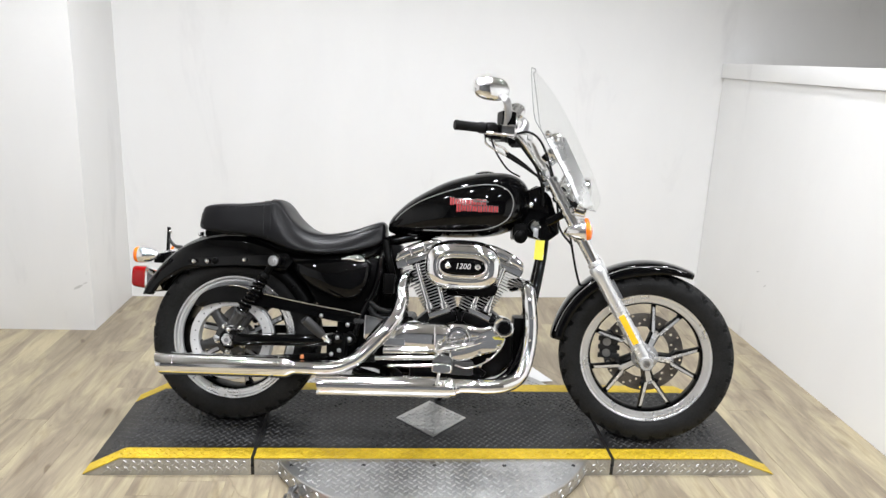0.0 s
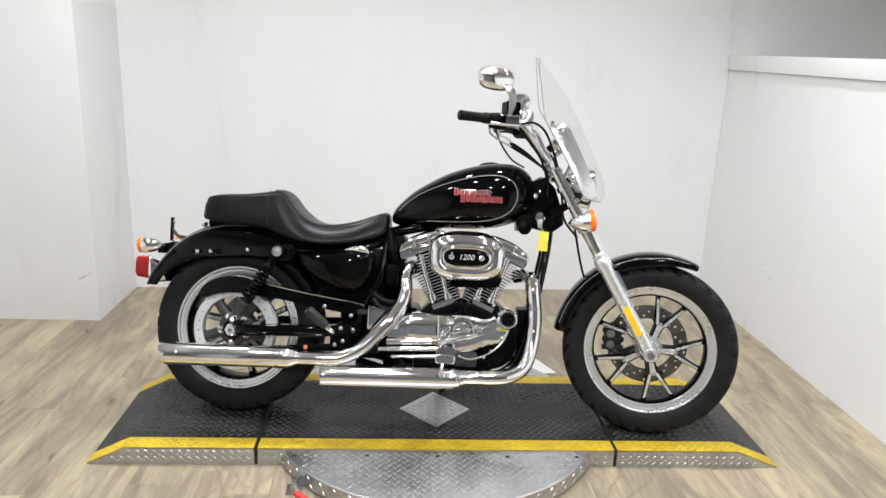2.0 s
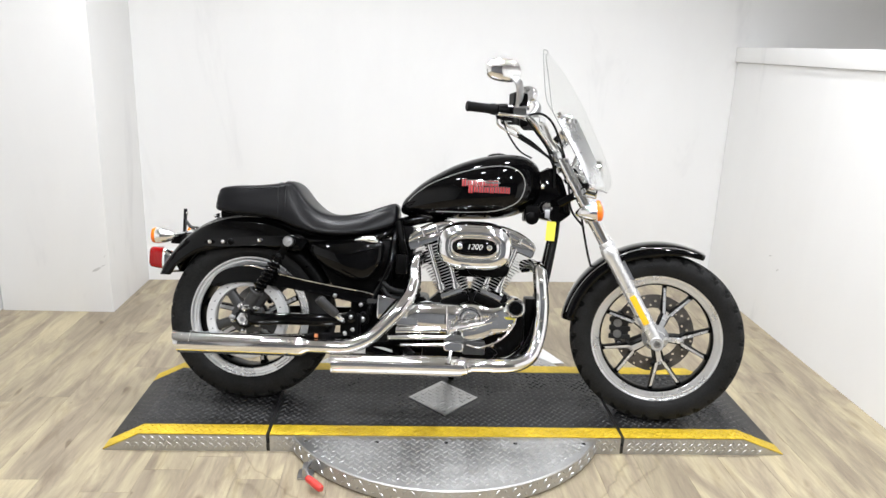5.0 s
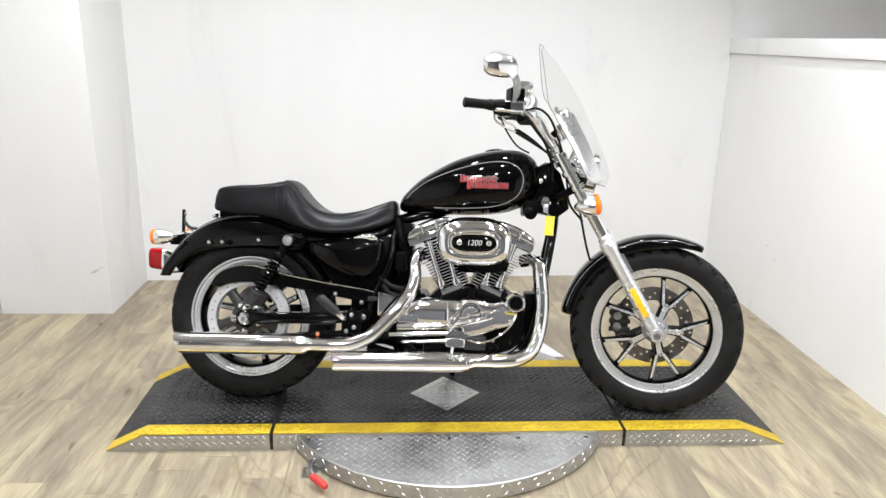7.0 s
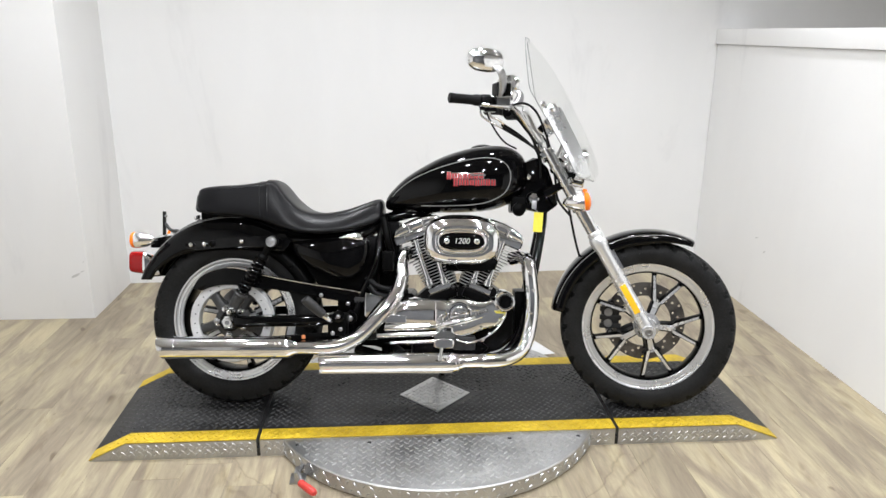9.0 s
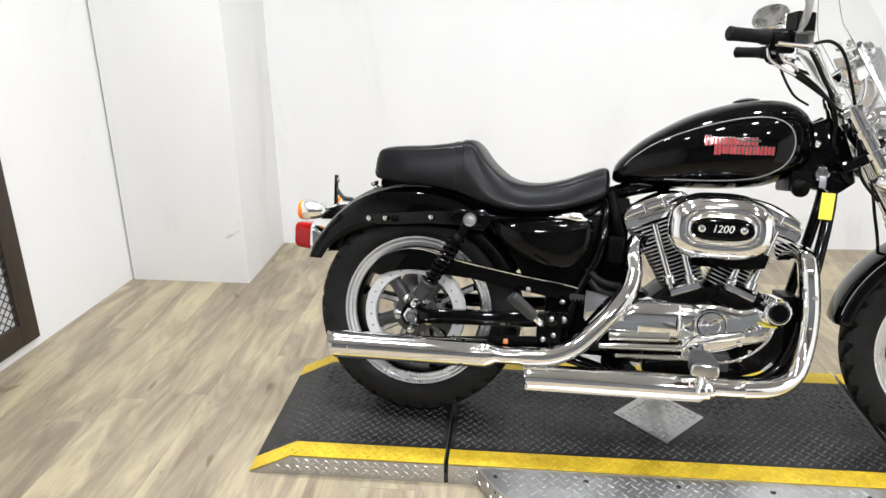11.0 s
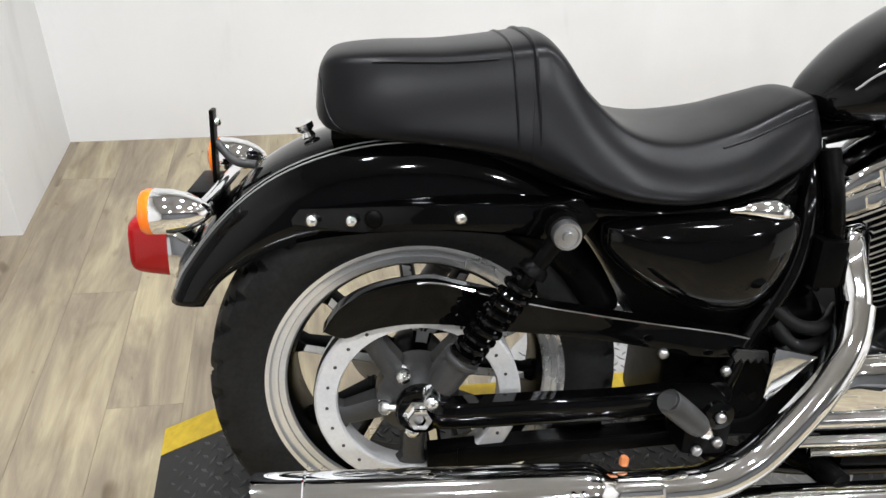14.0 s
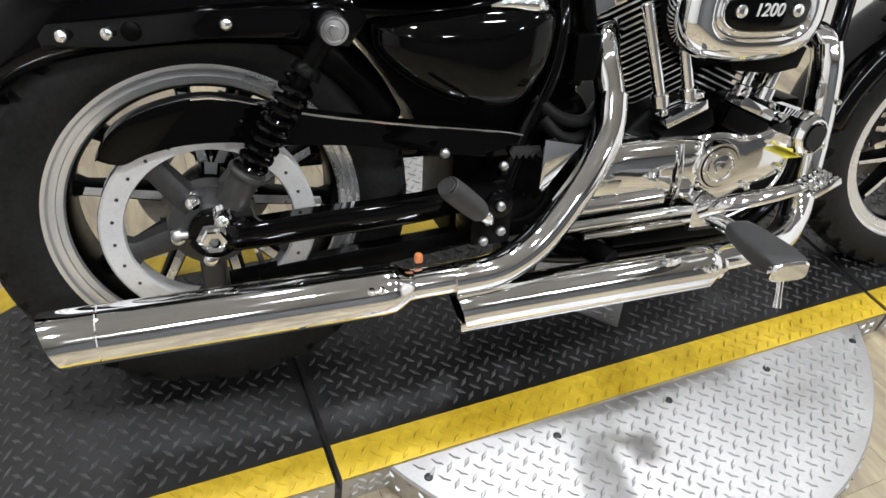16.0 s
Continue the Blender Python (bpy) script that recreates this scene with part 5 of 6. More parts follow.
for x, y, z in ((0.335, -0.150, 0.412), (0.405, -0.206, 0.345), (0.412, -0.197, 0.300), (0.385, -0.197, 0.286), (0.43, -0.150, 0.384)):
    bp("bracket_bolt", dome((x, y, z), (x, y - 0.008, z), 0.0075), STEEL, pp)
bp("orange_cap", lathe([(0.0001, 0.013), (0.005, 0.012), (0.0065, 0.009), (0.0065, 0.0), (0.0001, 0.0)], (0.284, -0.200, 0.266), (0, 0, 1), 14), COPPER, label="small orange plastic cap")
bp("splash_guard", prism([(0.06, 0.255), (0.40, 0.285), (0.40, 0.262), (0.06, 0.232)], -0.150, -0.146, 0.001), SATIN)

# --- air cleaner
AC = Vector((0.826, 0, 0.611))


def oval(hx, hz, n=56, e=0.62):
    out = []
    for k in range(n):
        t = 2 * math.pi * k / n
        c, s2 = math.cos(t), math.sin(t)
        out.append((hx * math.copysign(abs(c) ** e, c), hz * math.copysign(abs(s2) ** (e + 0.2), s2)))
    return out


def oval_rings(levels):
    return [[(AC.x + x, y, AC.z + z) for x, z in oval(hx, hz)] for hx, hz, y in levels]


air = bp("air_cleaner", skin(oval_rings([(0.126, 0.077, -0.110), (0.132, 0.083, -0.125), (0.1335, 0.0845, -0.150), (0.131, 0.082, -0.160), (0.124, 0.075, -0.170), (0.112, 0.065, -0.177), (0.098, 0.053, -0.181), (0.093, 0.048, -0.180), (0.090, 0.045, -0.173), (0.087, 0.043, -0.172), (0.085, 0.041, -0.178), (0.080, 0.038, -0.180), (0.06, 0.03, -0.180), (0.02, 0.01, -0.180)])), CHROME, label="oval chrome air cleaner cover", sharp=55)
bp("badge_plate", skin(oval_rings([(0.0785, 0.0305, -0.178), (0.0785, 0.0305, -0.183), (0.076, 0.028, -0.1845), (0.03, 0.012, -0.1845), (0.01, 0.004, -0.1845)])), GLOSS, air, "black badge plate")
bp("badge_rim", tube([(AC.x + x, -0.182, AC.z + z) for x, z in oval(0.0797, 0.0316) + oval(0.0797, 0.0316)[:1]], 0.0022, n=57, seg=8, smooth=False), CHROME, air)
for dx in (-0.052, 0.052):
    bp("screw", dome((AC.x + dx, -0.184, AC.z), (AC.x + dx, -0.193, AC.z), 0.0105), CHROME, air)
text = bpy.data.curves.new("badge_number", "FONT")
text.body, text.size, text.extrude, text.align_x, text.align_y, text.shear = "1200", 0.027, 0.0012, "CENTER", "CENTER", 0.2
tmp = new("tmp_text", text)
me = bpy.data.meshes.new_from_object(tmp.evaluated_get(bpy.context.evaluated_depsgraph_get()))
bpy.data.objects.remove(tmp)
me.transform(Matrix.Translation((AC.x, -0.1855, AC.z)) @ Matrix.Rotation(radians(90), 4, "X"))
me.materials.append(BADGE_PALE)
num = new("badge_number", me)
num.parent = air
bp("back_plate", skin(oval_rings([(0.120, 0.088, -0.085), (0.124, 0.092, -0.090), (0.124, 0.092, -0.108), (0.120, 0.088, -0.112)])), SATIN, air)
bp("lower_bracket", prism([(0.800, 0.535), (0.935, 0.552), (0.955, 0.545), (0.945, 0.512), (0.90, 0.504), (0.815, 0.512)], -0.150, -0.085, 0.004), SATIN, air, "black support plate under the cover")
bp("intake_block", box(0.77, 0.89, -0.09, 0.02, 0.50, 0.60, 0.02, 3), SATIN, air)

# --- exhaust: two header pipes, two silencers
front_pipe = [(1.010, -0.010, 0.545), (1.046, -0.040, 0.552), (1.064, -0.074, 0.535), (1.069, -0.086, 0.490), (1.078, -0.089, 0.40), (1.070, -0.102, 0.305), (1.042, -0.130, 0.232), (0.985, -0.165, 0.204), (0.90, -0.192, 0.199), (0.80, -0.200, 0.197)]
ex = bp("front_exhaust_pipe", tube(front_pipe, 0.0245, n=70, seg=24), CHROME, label="chrome front exhaust pipe with its heat shield", sharp=60)
shield_path = [(x + 0.002, y - 0.006, z) for x, y, z in front_pipe[2:-1]]
bp("heat_shield", tube(shield_path, 0.0265, n=50, seg=24), CHROME, ex, sharp=60)
for x, z in ((1.062, 0.36), (1.070, 0.44)):
    bp("clamp_screw", dome((x + 0.012, -0.116, z), (x + 0.014, -0.130, z), 0.006), CHROME, ex)


def silencer(name, a, b, r, parent_label, slash):
    """A silencer from its tapered front a to its slash-cut tip b."""
    a, b = Vector(a), Vector(b)
    d = (b - a)
    L = d.length
    d.normalize()
    up = Vector((0, 0, 1)) - d * d.z
    up.normalize()
    sd = d.cross(up)
    prof = [(0.0, 0.60), (0.02, 0.66), (0.045, 0.88), (0.07, 0.98), (0.10, 1.0), (0.5, 1.0), (0.93, 1.0), (0.935, 1.012), (1.0, 1.012)]
    rings = []
    n = 32
    for f, k in prof:
        ring = []
        for j in range(n):
            t = 2 * math.pi * j / n
            cut = slash * (1 + math.sin(t) * -1) * 0.5 if f > 0.99 else 0.0
            ring.append(a + d * (L * f + cut * 0 - (slash * (1 - math.sin(t)) * 0.5 if f > 0.99 else 0)) + (up * math.sin(t) + sd * math.cos(t)) * r * k)
        rings.append(ring)
    inner = []
    for f, k in ((1.0, 0.93), (0.90, 0.90), (0.75, 0.88)):
        inner.append([a + d * (L * f - (slash * (1 - math.sin(2 * math.pi * j / n)) * 0.5 if f > 0.99 else 0)) + (up * math.sin(2 * math.pi * j / n) + sd * math.cos(2 * math.pi * j / n)) * r * k for j in range(n)])
    ob = bp(name, skin(rings + inner), CHROME, label=parent_label, sharp=50)
    plug = [a + d * (L * 0.76) + (up * math.sin(2 * math.pi * j / n) + sd * math.cos(2 * math.pi * j / n)) * r * 0.89 for j in range(n)]
    pb = bmesh.new()
    pb.faces.new([pb.verts.new(p) for p in plug])
    bmesh.ops.solidify(pb, geom=pb.faces[:], thickness=0.003)
    bp("baffle", pb, SATIN, ob)
    return ob


rear_pipe = [(0.670, -0.030, 0.560), (0.630, -0.062, 0.562), (0.612, -0.095, 0.530), (0.616, -0.120, 0.476), (0.601, -0.146, 0.422), (0.552, -0.172, 0.354), (0.486, -0.193, 0.284), (0.440, -0.203, 0.255), (0.395, -0.209, 0.241), (0.33, -0.213, 0.238), (0.24, -0.215, 0.236)]
ex2 = bp("rear_exhaust_pipe", tube(rear_pipe, 0.0240, n=80, seg=24), CHROME, label="chrome rear exhaust pipe", sharp=60)
bp("heat_shield", tube([(x, y - 0.006, z + 0.001) for x, y, z in rear_pipe[3:-1]], 0.0258, n=50, seg=24), CHROME, ex2, sharp=60)
s1 = silencer("upper_silencer", (0.270, -0.219, 0.238), (-0.216, -0.222, 0.228), 0.0385, "long chrome silencer with a slash-cut tip", 0.025)
s2 = silencer("lower_silencer", (0.835, -0.203, 0.193), (0.338, -0.206, 0.180), 0.036, "long chrome lower silencer with a slash-cut tip", 0.018)
for sob, x, z in ((s1, 0.243, 0.237), (s2, 0.812, 0.193)):
    bp("clamp_band", lathe([(0.027, -0.012), (0.0305, -0.010), (0.0305, 0.010), (0.027, 0.012)], (x, -0.2185 if x < 0.5 else -0.203, z), (1, 0, 0.02), 28), CHROME, sob)
    for k in (0.08, 0.12):
        bp("shield_screw", dome((x - k * 0.35, -0.245, z + 0.018), (x - k * 0.35, -0.257, z + 0.020), 0.006), CHROME, sob)
bp("tip_line", lathe([(0.0388, 0.0), (0.0396, 0.002), (0.0388, 0.004)], (-0.150, -0.2215, 0.2295), (1, 0, 0.02), 32), CHROME, s1)
low_sh = [(0.345, 0.150), (0.80, 0.163), (0.81, 0.175), (0.345, 0.166)]
bp("lower_shield", prism(low_sh, -0.232, -0.205, 0.003), CHROME, s2)
bp("crossover", tube([(0.62, -0.19, 0.215), (0.60, -0.14, 0.22), (0.56, -0.09, 0.22)], 0.02), SATIN, ex2)

# --- side stand on the far side
bp("side_stand", tube([(0.72, 0.13, 0.20), (0.74, 0.20, 0.13), (0.755, 0.235, 0.072), (0.76, 0.242, 0.066)], [0.014, 0.013, 0.012, 0.012], seg=14), SATIN, label="black side stand, folded out")

# --- rear lights and plate bracket
for s in (-1, 1):
    c = Vector((-0.334 if s < 0 else -0.304, s * 0.128, 0.596 if s < 0 else 0.603))
    sg = bp("rear_turn_signal", lathe([(0.0001, 0.072), (0.006, 0.070), (0.0155, 0.059), (0.0235, 0.043), (0.0280, 0.024), (0.0290, 0.004), (0.0272, 0.0), (0.0001, 0.0)], c, (1, 0, 0.02), 32), CHROME, label="chrome bullet turn signal with amber lens")
    bp("lens", lathe([(0.0277, 0.003), (0.0286, 0.0), (0.0286, -0.006), (0.026, -0.011), (0.016, -0.015), (0.0001, -0.016)], c, (1, 0, 0.02), 32), AMBER, sg, "amber lens")
bp("signal_bar", tube([(-0.290, -0.128, 0.590), (-0.275, -0.09, 0.600), (-0.262, 0.0, 0.610), (-0.262, 0.09, 0.606), (-0.262, 0.128, 0.602)], 0.008, seg=14), CHROME, label="chrome signal bar")
tail = bp("tail_light", skin(body_rings([(-0.402, 0.538, 0.482, 0.030, 0.5), (-0.398, 0.548, 0.476, 0.038, 0.45), (-0.385, 0.551, 0.471, 0.043, 0.45), (-0.340, 0.549, 0.466, 0.045, 0.45)], 14, seg=32)), RED, label="red tail lamp on a chrome base", sharp=60)
bp("base", skin(body_rings([(-0.345, 0.552, 0.464, 0.0475, 0.45), (-0.335, 0.548, 0.462, 0.047, 0.45), (-0.312, 0.530, 0.462, 0.042, 0.45)], 10, seg=32)), CHROME, tail, "chrome lamp base")
plate = bp("plate_bracket", box(-0.286, -0.280, -0.010, 0.012, 0.585, 0.700, 0.002), SATIN, label="black plate bracket with chrome bolt")
bp("cross_plate", box(-0.312, -0.275, -0.055, 0.055, 0.566, 0.600, 0.004), SATIN, plate)
bp("bolt", dome((-0.280, 0.0, 0.683), (-0.272, 0.0, 0.683), 0.006), CHROME, plate)
bp("stay", tube([(-0.280, 0.0, 0.655), (-0.255, -0.01, 0.632), (-0.225, -0.015, 0.628)], 0.006), CASTG, plate)

# --- front wheel, fork and fender
FC = (1.510, 0.0, 0.3125)
DISCM = worn("brake_disc_steel", (0.16, 0.15, 0.14), (0.30, 0.28, 0.26), (0.32, 0.45), metal=1.0, scale=20, fine=200)


def drilled_disc(c, r0, r1, y0, y1, holes, hr):
    """A flat ring with round holes right through it."""
    b = bmesh.new()
    loops = [((c[0], c[2]), r0, 60), ((c[0], c[2]), r1, 96)]
    loops += [((c[0] + r * math.cos(t), c[2] + r * math.sin(t)), hr, 8) for r, t in holes]
    for (x, z), r, n in loops:
        vs = [b.verts.new((x + r * math.cos(2 * math.pi * k / n), y0, z + r * math.sin(2 * math.pi * k / n))) for k in range(n)]
        for k in range(n):
            b.edges.new((vs[k], vs[(k + 1) % n]))
    bmesh.ops.triangle_fill(b, use_beauty=True, use_dissolve=False, edges=b.edges[:])
    ext = bmesh.ops.extrude_face_region(b, geom=b.faces[:])
    bmesh.ops.translate(b, vec=(0, y1 - y0, 0), verts=[g for g in ext["geom"] if isinstance(g, bmesh.types.BMVert)])
    return b


fw = wheel("front_wheel", FC, 0.2425, 0.046, 22, True)
b = tyre_mesh(FC, 0.3115, 0.0605, 0.232, 0.008, 30)
tread_band(fp("tyre", b, TYRE, fw, "black road tyre with curved tread slots"), FC, 0.3115, 0.0605, STEER)
ring_text_bars(FC, 0.264, -0.0608, [(96, 104), (107, 113), (116, 126)], fw, TYRE, STEER)
fp("brake_disc", drilled_disc(FC, 0.096, 0.147, 0.064, 0.069, [((0.138, 0.122, 0.107)[k % 3], radians(9 * k)) for k in range(40)], 0.0046), DISCM, fw, "drilled steel brake disc")
for k in range(5):
    b = spoke_mesh(0.040, 0.104, 0.010, 0.007, 0.0, 0.0, 0.003)
    b.transform(Matrix.Translation((FC[0], 0.064, FC[2])) @ Matrix.Rotation(radians(72 * k + 30), 4, "Y"))
    fp("disc_carrier", b, CASTG, fw)
b = box(1.352, 1.418, 0.060, 0.115, 0.277, 0.367, 0.014, 3)
cal = fp("brake_caliper", b, CASTG, label="dark grey front brake caliper")
for cz in (0.290, 0.322, 0.354):
    fp("caliper_rib", box(1.345, 1.425, 0.052, 0.062, cz - 0.010, cz + 0.010, 0.005, 2), CASTG, cal)
for cz in (0.268, 0.376):
    fp("caliper_ear", rod((1.385, 0.045, cz), (1.385, 0.075, cz), 0.013, 16), CASTG, cal)
    fp("caliper_bolt", rod((1.385, 0.040, cz), (1.385, 0.046, cz), 0.007, 6), STEEL, cal)
for dz in (-0.02, 0.022):
    fp("piston_cap", rod((1.377, 0.058, 0.32 + dz), (1.377, 0.050, 0.32 + dz), 0.016), STEEL, cal)
ff_crown, ff_hem = [], []
for a in np.linspace(171.0, 65.0, 20):
    t = radians(a)
    ff_crown.append((FC[0] + 0.352 * math.cos(t), FC[2] + 0.352 * math.sin(t)))
    k = 1.0 if a > 95 else 0.45 + 0.55 * (a - 65) / 30
    ff_hem.append((FC[0] + (0.352 - 0.050 * k) * math.cos(t), FC[2] + (0.352 - 0.050 * k) * math.sin(t)))
ff = bmesh.new()
skin(fender_rings(ff_crown, ff_hem, 44, 0.076), closed=False, caps=False, bm=ff)
ffo = thick(fp("front_fender", ff, GLOSS, label="gloss black front fender", sharp=60), 0.003)
fr2 = fender_rings(ff_crown, ff_hem, 44, 0.0766)
pin = tube([(g[3][0], g[3][1] - 0.0006, g[3][2]) for g in fr2[2:-2]], 0.001, n=40, seg=6, smooth=False)
fp("pinstripe", pin, STRIPE, ffo)
DIR = Vector((-0.504, 0, 0.864))
for s in (-1, 1):
    a = Vector((1.507, s * 0.106, 0.312))
    leg = lathe([(0.010, -0.022), (0.017, -0.020), (0.022, -0.006), (0.0235, 0.03), (0.0245, 0.10), (0.025, 0.335), (0.0285, 0.345), (0.0295, 0.372), (0.026, 0.382), (0.0205, 0.384)], a, DIR, 28)
    lg = fp("fork_leg", leg, MACH, label="silver fork slider with chrome tube")
    fp("fork_tube", lathe([(0.0205, 0.38), (0.0205, 0.735), (0.012, 0.738)], a, DIR, 24), CHROME, lg, "chrome fork tube")
    fp("dust_seal", lathe([(0.0206, 0.384), (0.0245, 0.386), (0.0245, 0.398), (0.0206, 0.402)], a, DIR, 24), MACH, lg)
    fp("axle_boss", lathe([(0.008, -0.030), (0.022, -0.030), (0.025, -0.026), (0.025, 0.022), (0.0, 0.022)], (a.x, a.y, a.z), (0, -s, 0), 28), MACH, lg)
    fp("axle_end", lathe([(0.006, 0.022), (0.006, 0.031), (0.013, 0.031), (0.014, 0.029), (0.014, 0.022)], (a.x, a.y, a.z), (0, s, 0), 20), STEEL, lg)
    refl = box(-0.011, 0.011, -0.004, 0.004, -0.056, 0.056, 0.003)
    refl.transform(Matrix.Translation(a + DIR * 0.135 + Vector((0, s * 0.027, 0))) @ Matrix.Rotation(radians(-30.2), 4, "Y"))
    fp("reflector", refl, AMBERR, lg, "amber side reflector")
    fp("fender_bracket", box(-0.012, 0.012, -0.014, 0.010, -0.04, 0.04, 0.004, m=Matrix.Translation(a + DIR * 0.275 + Vector((0.02, -s * 0.022, 0.01))) @ Matrix.Rotation(radians(-30), 4, "Y")), CHROME, lg)
fp("front_axle", rod((1.507, -0.13, 0.312), (1.507, 0.13, 0.312), 0.009), STEEL)
for t0, wid, mat, nm in ((0.600, 0.028, GLOSS, "lower_triple_clamp"), (0.722, 0.022, CHROME, "upper_triple_clamp")):
    c = Vector((1.507, 0, 0.312)) + DIR * t0
    deep = -0.085 if mat is GLOSS else -0.030
    b = box(deep, 0.024, -0.124, 0.124, -wid / 2, wid / 2, 0.010, 3)
    b.transform(Matrix.Translation(c) @ Matrix.Rotation(radians(-30.2), 4, "Y"))
    fp(nm, b, mat, label="black lower fork clamp" if mat is GLOSS else "chrome upper fork clamp")
for s in (-1, 1):
    for t0 in (0.50, 0.60, 0.66):
        c = Vector((1.507, s * 0.106, 0.312)) + DIR * t0
        fp("fork_collar", lathe([(0.0206, -0.010), (0.027, -0.008), (0.027, 0.008), (0.0206, 0.010)], c, DIR, 24), CHROME)
# headlamp
hl = fp("headlamp", lathe([(0.0001, -0.085), (0.03, -0.080), (0.055, -0.055), (0.068, -0.02), (0.072, 0.02), (0.074, 0.035), (0.070, 0.040), (0.066, 0.037)], (1.235, 0, 0.885), (0.98, 0, -0.10), 40), CHROME, label="chrome round headlamp")
fp("lens", lathe([(0.067, 0.036), (0.05, 0.046), (0.025, 0.051), (0.0001, 0.053)], (1.235, 0, 0.885), (0.98, 0, -0.10), 40), GLASS, hl)
sp_ = fp("speedometer", lathe([(0.0001, -0.045), (0.030, -0.043), (0.043, -0.02), (0.047, 0.0), (0.047, 0.008), (0.043, 0.012), (0.040, 0.008), (0.0001, 0.008)], (1.135, 0, 1.045), (-0.65, 0, 0.76), 36), CHROME, label="chrome round speedometer")
fp("dial", lathe([(0.040, 0.009), (0.0001, 0.009)], (1.135, 0, 1.045), (-0.65, 0, 0.76), 36), INK, sp_)
# handlebar with grips
BAR = [(0.784, -0.306, 1.081), (0.852, -0.280, 1.079), (0.922, -0.256, 1.073), (0.967, -0.232, 1.070), (1.000, -0.194, 1.060), (1.053, -0.118, 1.010), (1.092, -0.075, 0.972), (1.105, -0.03, 0.962), (1.105, 0.0, 0.962)]
TURN = Matrix.Translation(HEAD) @ Matrix.Rotation(radians(-13.8), 4, RAKE) @ Matrix.Rotation(radians(-1.6), 4, "X") @ Matrix.Translation(-HEAD)
BACK = TURN.inverted()


def hp(name, bm, mat, parent=bike, label=""):
    bm.transform(TURN)
    return part(name, bm, mat, parent, label)


BAR = [tuple(BACK @ Vector(p)) for p in BAR[:-1]] + [tuple(BACK @ Vector((1.105, 0.0, 0.962)))]
bar = hp("handlebar", tube(BAR + [(x, -y, z) for x, y, z in BAR[-2::-1]], 0.0127, n=110, seg=16), CHROME, label="chrome pulled-back handlebar")


def side_pose(x, y, z, s):
    p = BACK @ Vector((x, -y, z))
    return Matrix.Translation((p.x, -s * p.y, p.z))


for s in (-1, 1):
    fp("riser", lathe([(0.019, 0.0), (0.019, 0.045), (0.022, 0.05), (0.022, 0.075), (0.012, 0.08)], (1.128, s * 0.045, 0.90), (-0.30, 0, 0.95), 20), CHROME, bar)
    g0, g1 = BACK @ Vector((0.776, -0.309, 1.0810)), BACK @ Vector((0.868, -0.274, 1.0800))
    g0.y, g1.y = g0.y * -s, g1.y * -s
    gb = lathe([(0.0001, 0.0), (0.014, 0.0), (0.0172, 0.003), (0.0172, 0.010), (0.0162, 0.013), (0.016, 0.06), (0.0165, 0.085), (0.019, 0.09), (0.0195, 0.104), (0.010, 0.104)], g0, g1 - g0, 20)
    hp("grip", gb, RUBBER, bar, "black rubber hand grip")
    hb = box(-0.010, 0.034, -0.020, 0.020, -0.036, 0.016, 0.010, 3)
    hb.transform(side_pose(0.900, 0.262, 1.079, s) @ Matrix.Rotation(radians(-17 * s), 4, "Z"))
    hp("switch_housing", hb, GLOSS, bar, "black switch housing")
    mb = box(-0.022, 0.030, -0.02, 0.024, -0.014, 0.020, 0.007, 3)
    mb.transform(side_pose(0.947, 0.245, 1.079, s) @ Matrix.Rotation(radians(-25 * s), 4, "Z"))
    hp("clamp_body", mb, CHROME, bar)
    th = lathe([(0.0001, -0.022), (0.020, -0.022), (0.026, -0.016), (0.027, 0.012), (0.022, 0.020), (0.0001, 0.022)], (0, 0, 0), (1, 0, 0), 24)
    th.transform(side_pose(0.898, 0.263, 1.075, s) @ Matrix.Rotation(radians(-17 * s), 4, "Z"))
    hp("throttle_drum" if s < 0 else "clutch_perch", th, SATIN, bar)
    lv = [tuple(side_pose(*p, s).translation) for p in ((0.982, 0.250, 1.062), (0.966, 0.288, 1.056), (0.925, 0.318, 1.054), (0.880, 0.334, 1.055))]
    hp("lever", tube(lv, [0.009, 0.007, 0.006, 0.007], seg=12, flat=0.6), CHROME, bar, "polished hand lever")
mc = box(-0.026, 0.026, -0.022, 0.022, 0.0, 0.045, 0.007, 3)
mc.transform(Matrix.Translation((0.950, -0.244, 1.097)) @ Matrix.Rotation(radians(25), 4, "Z"))
bp("brake_reservoir", mc, GLOSS, bar, "black brake fluid reservoir")
bp("reservoir_pillar", box(0.977, 0.990, -0.224, -0.208, 1.09, 1.138, 0.003), CHROME, bar)
for k in (0, 1):
    bp("throttle_cable", tube([(0.877 + 0.030 * k, -0.262, 1.056), (0.886 + 0.030 * k, -0.256, 1.030), (0.922 + 0.022 * k, -0.240, 1.010 + 0.010 * k), (0.962, -0.216, 0.996 + 0.010 * k)], 0.0038, seg=10), CHROME, bar)
    bp("cable_sleeve", tube([(0.956, -0.220, 0.999 + 0.010 * k), (1.015, -0.176, 0.972 + 0.008 * k), (1.085, -0.118, 0.935), (1.16, -0.09, 0.88), (1.165, -0.05, 0.80), (1.10, -0.05, 0.73)], [0.0058, 0.0052, 0.0036, 0.0036, 0.0036, 0.0036], seg=10), RUBBER, bar)
bp("brake_hose", tube([(0.977, -0.23, 1.070), (1.03, -0.21, 1.082), (1.075, -0.17, 1.060), (1.11, -0.13, 1.00), (1.14, -0.10, 0.92), (1.155, -0.10, 0.83), (1.165, -0.11, 0.76), (1.215, -0.10, 0.70)], 0.0042, seg=10), RUBBER, bar)
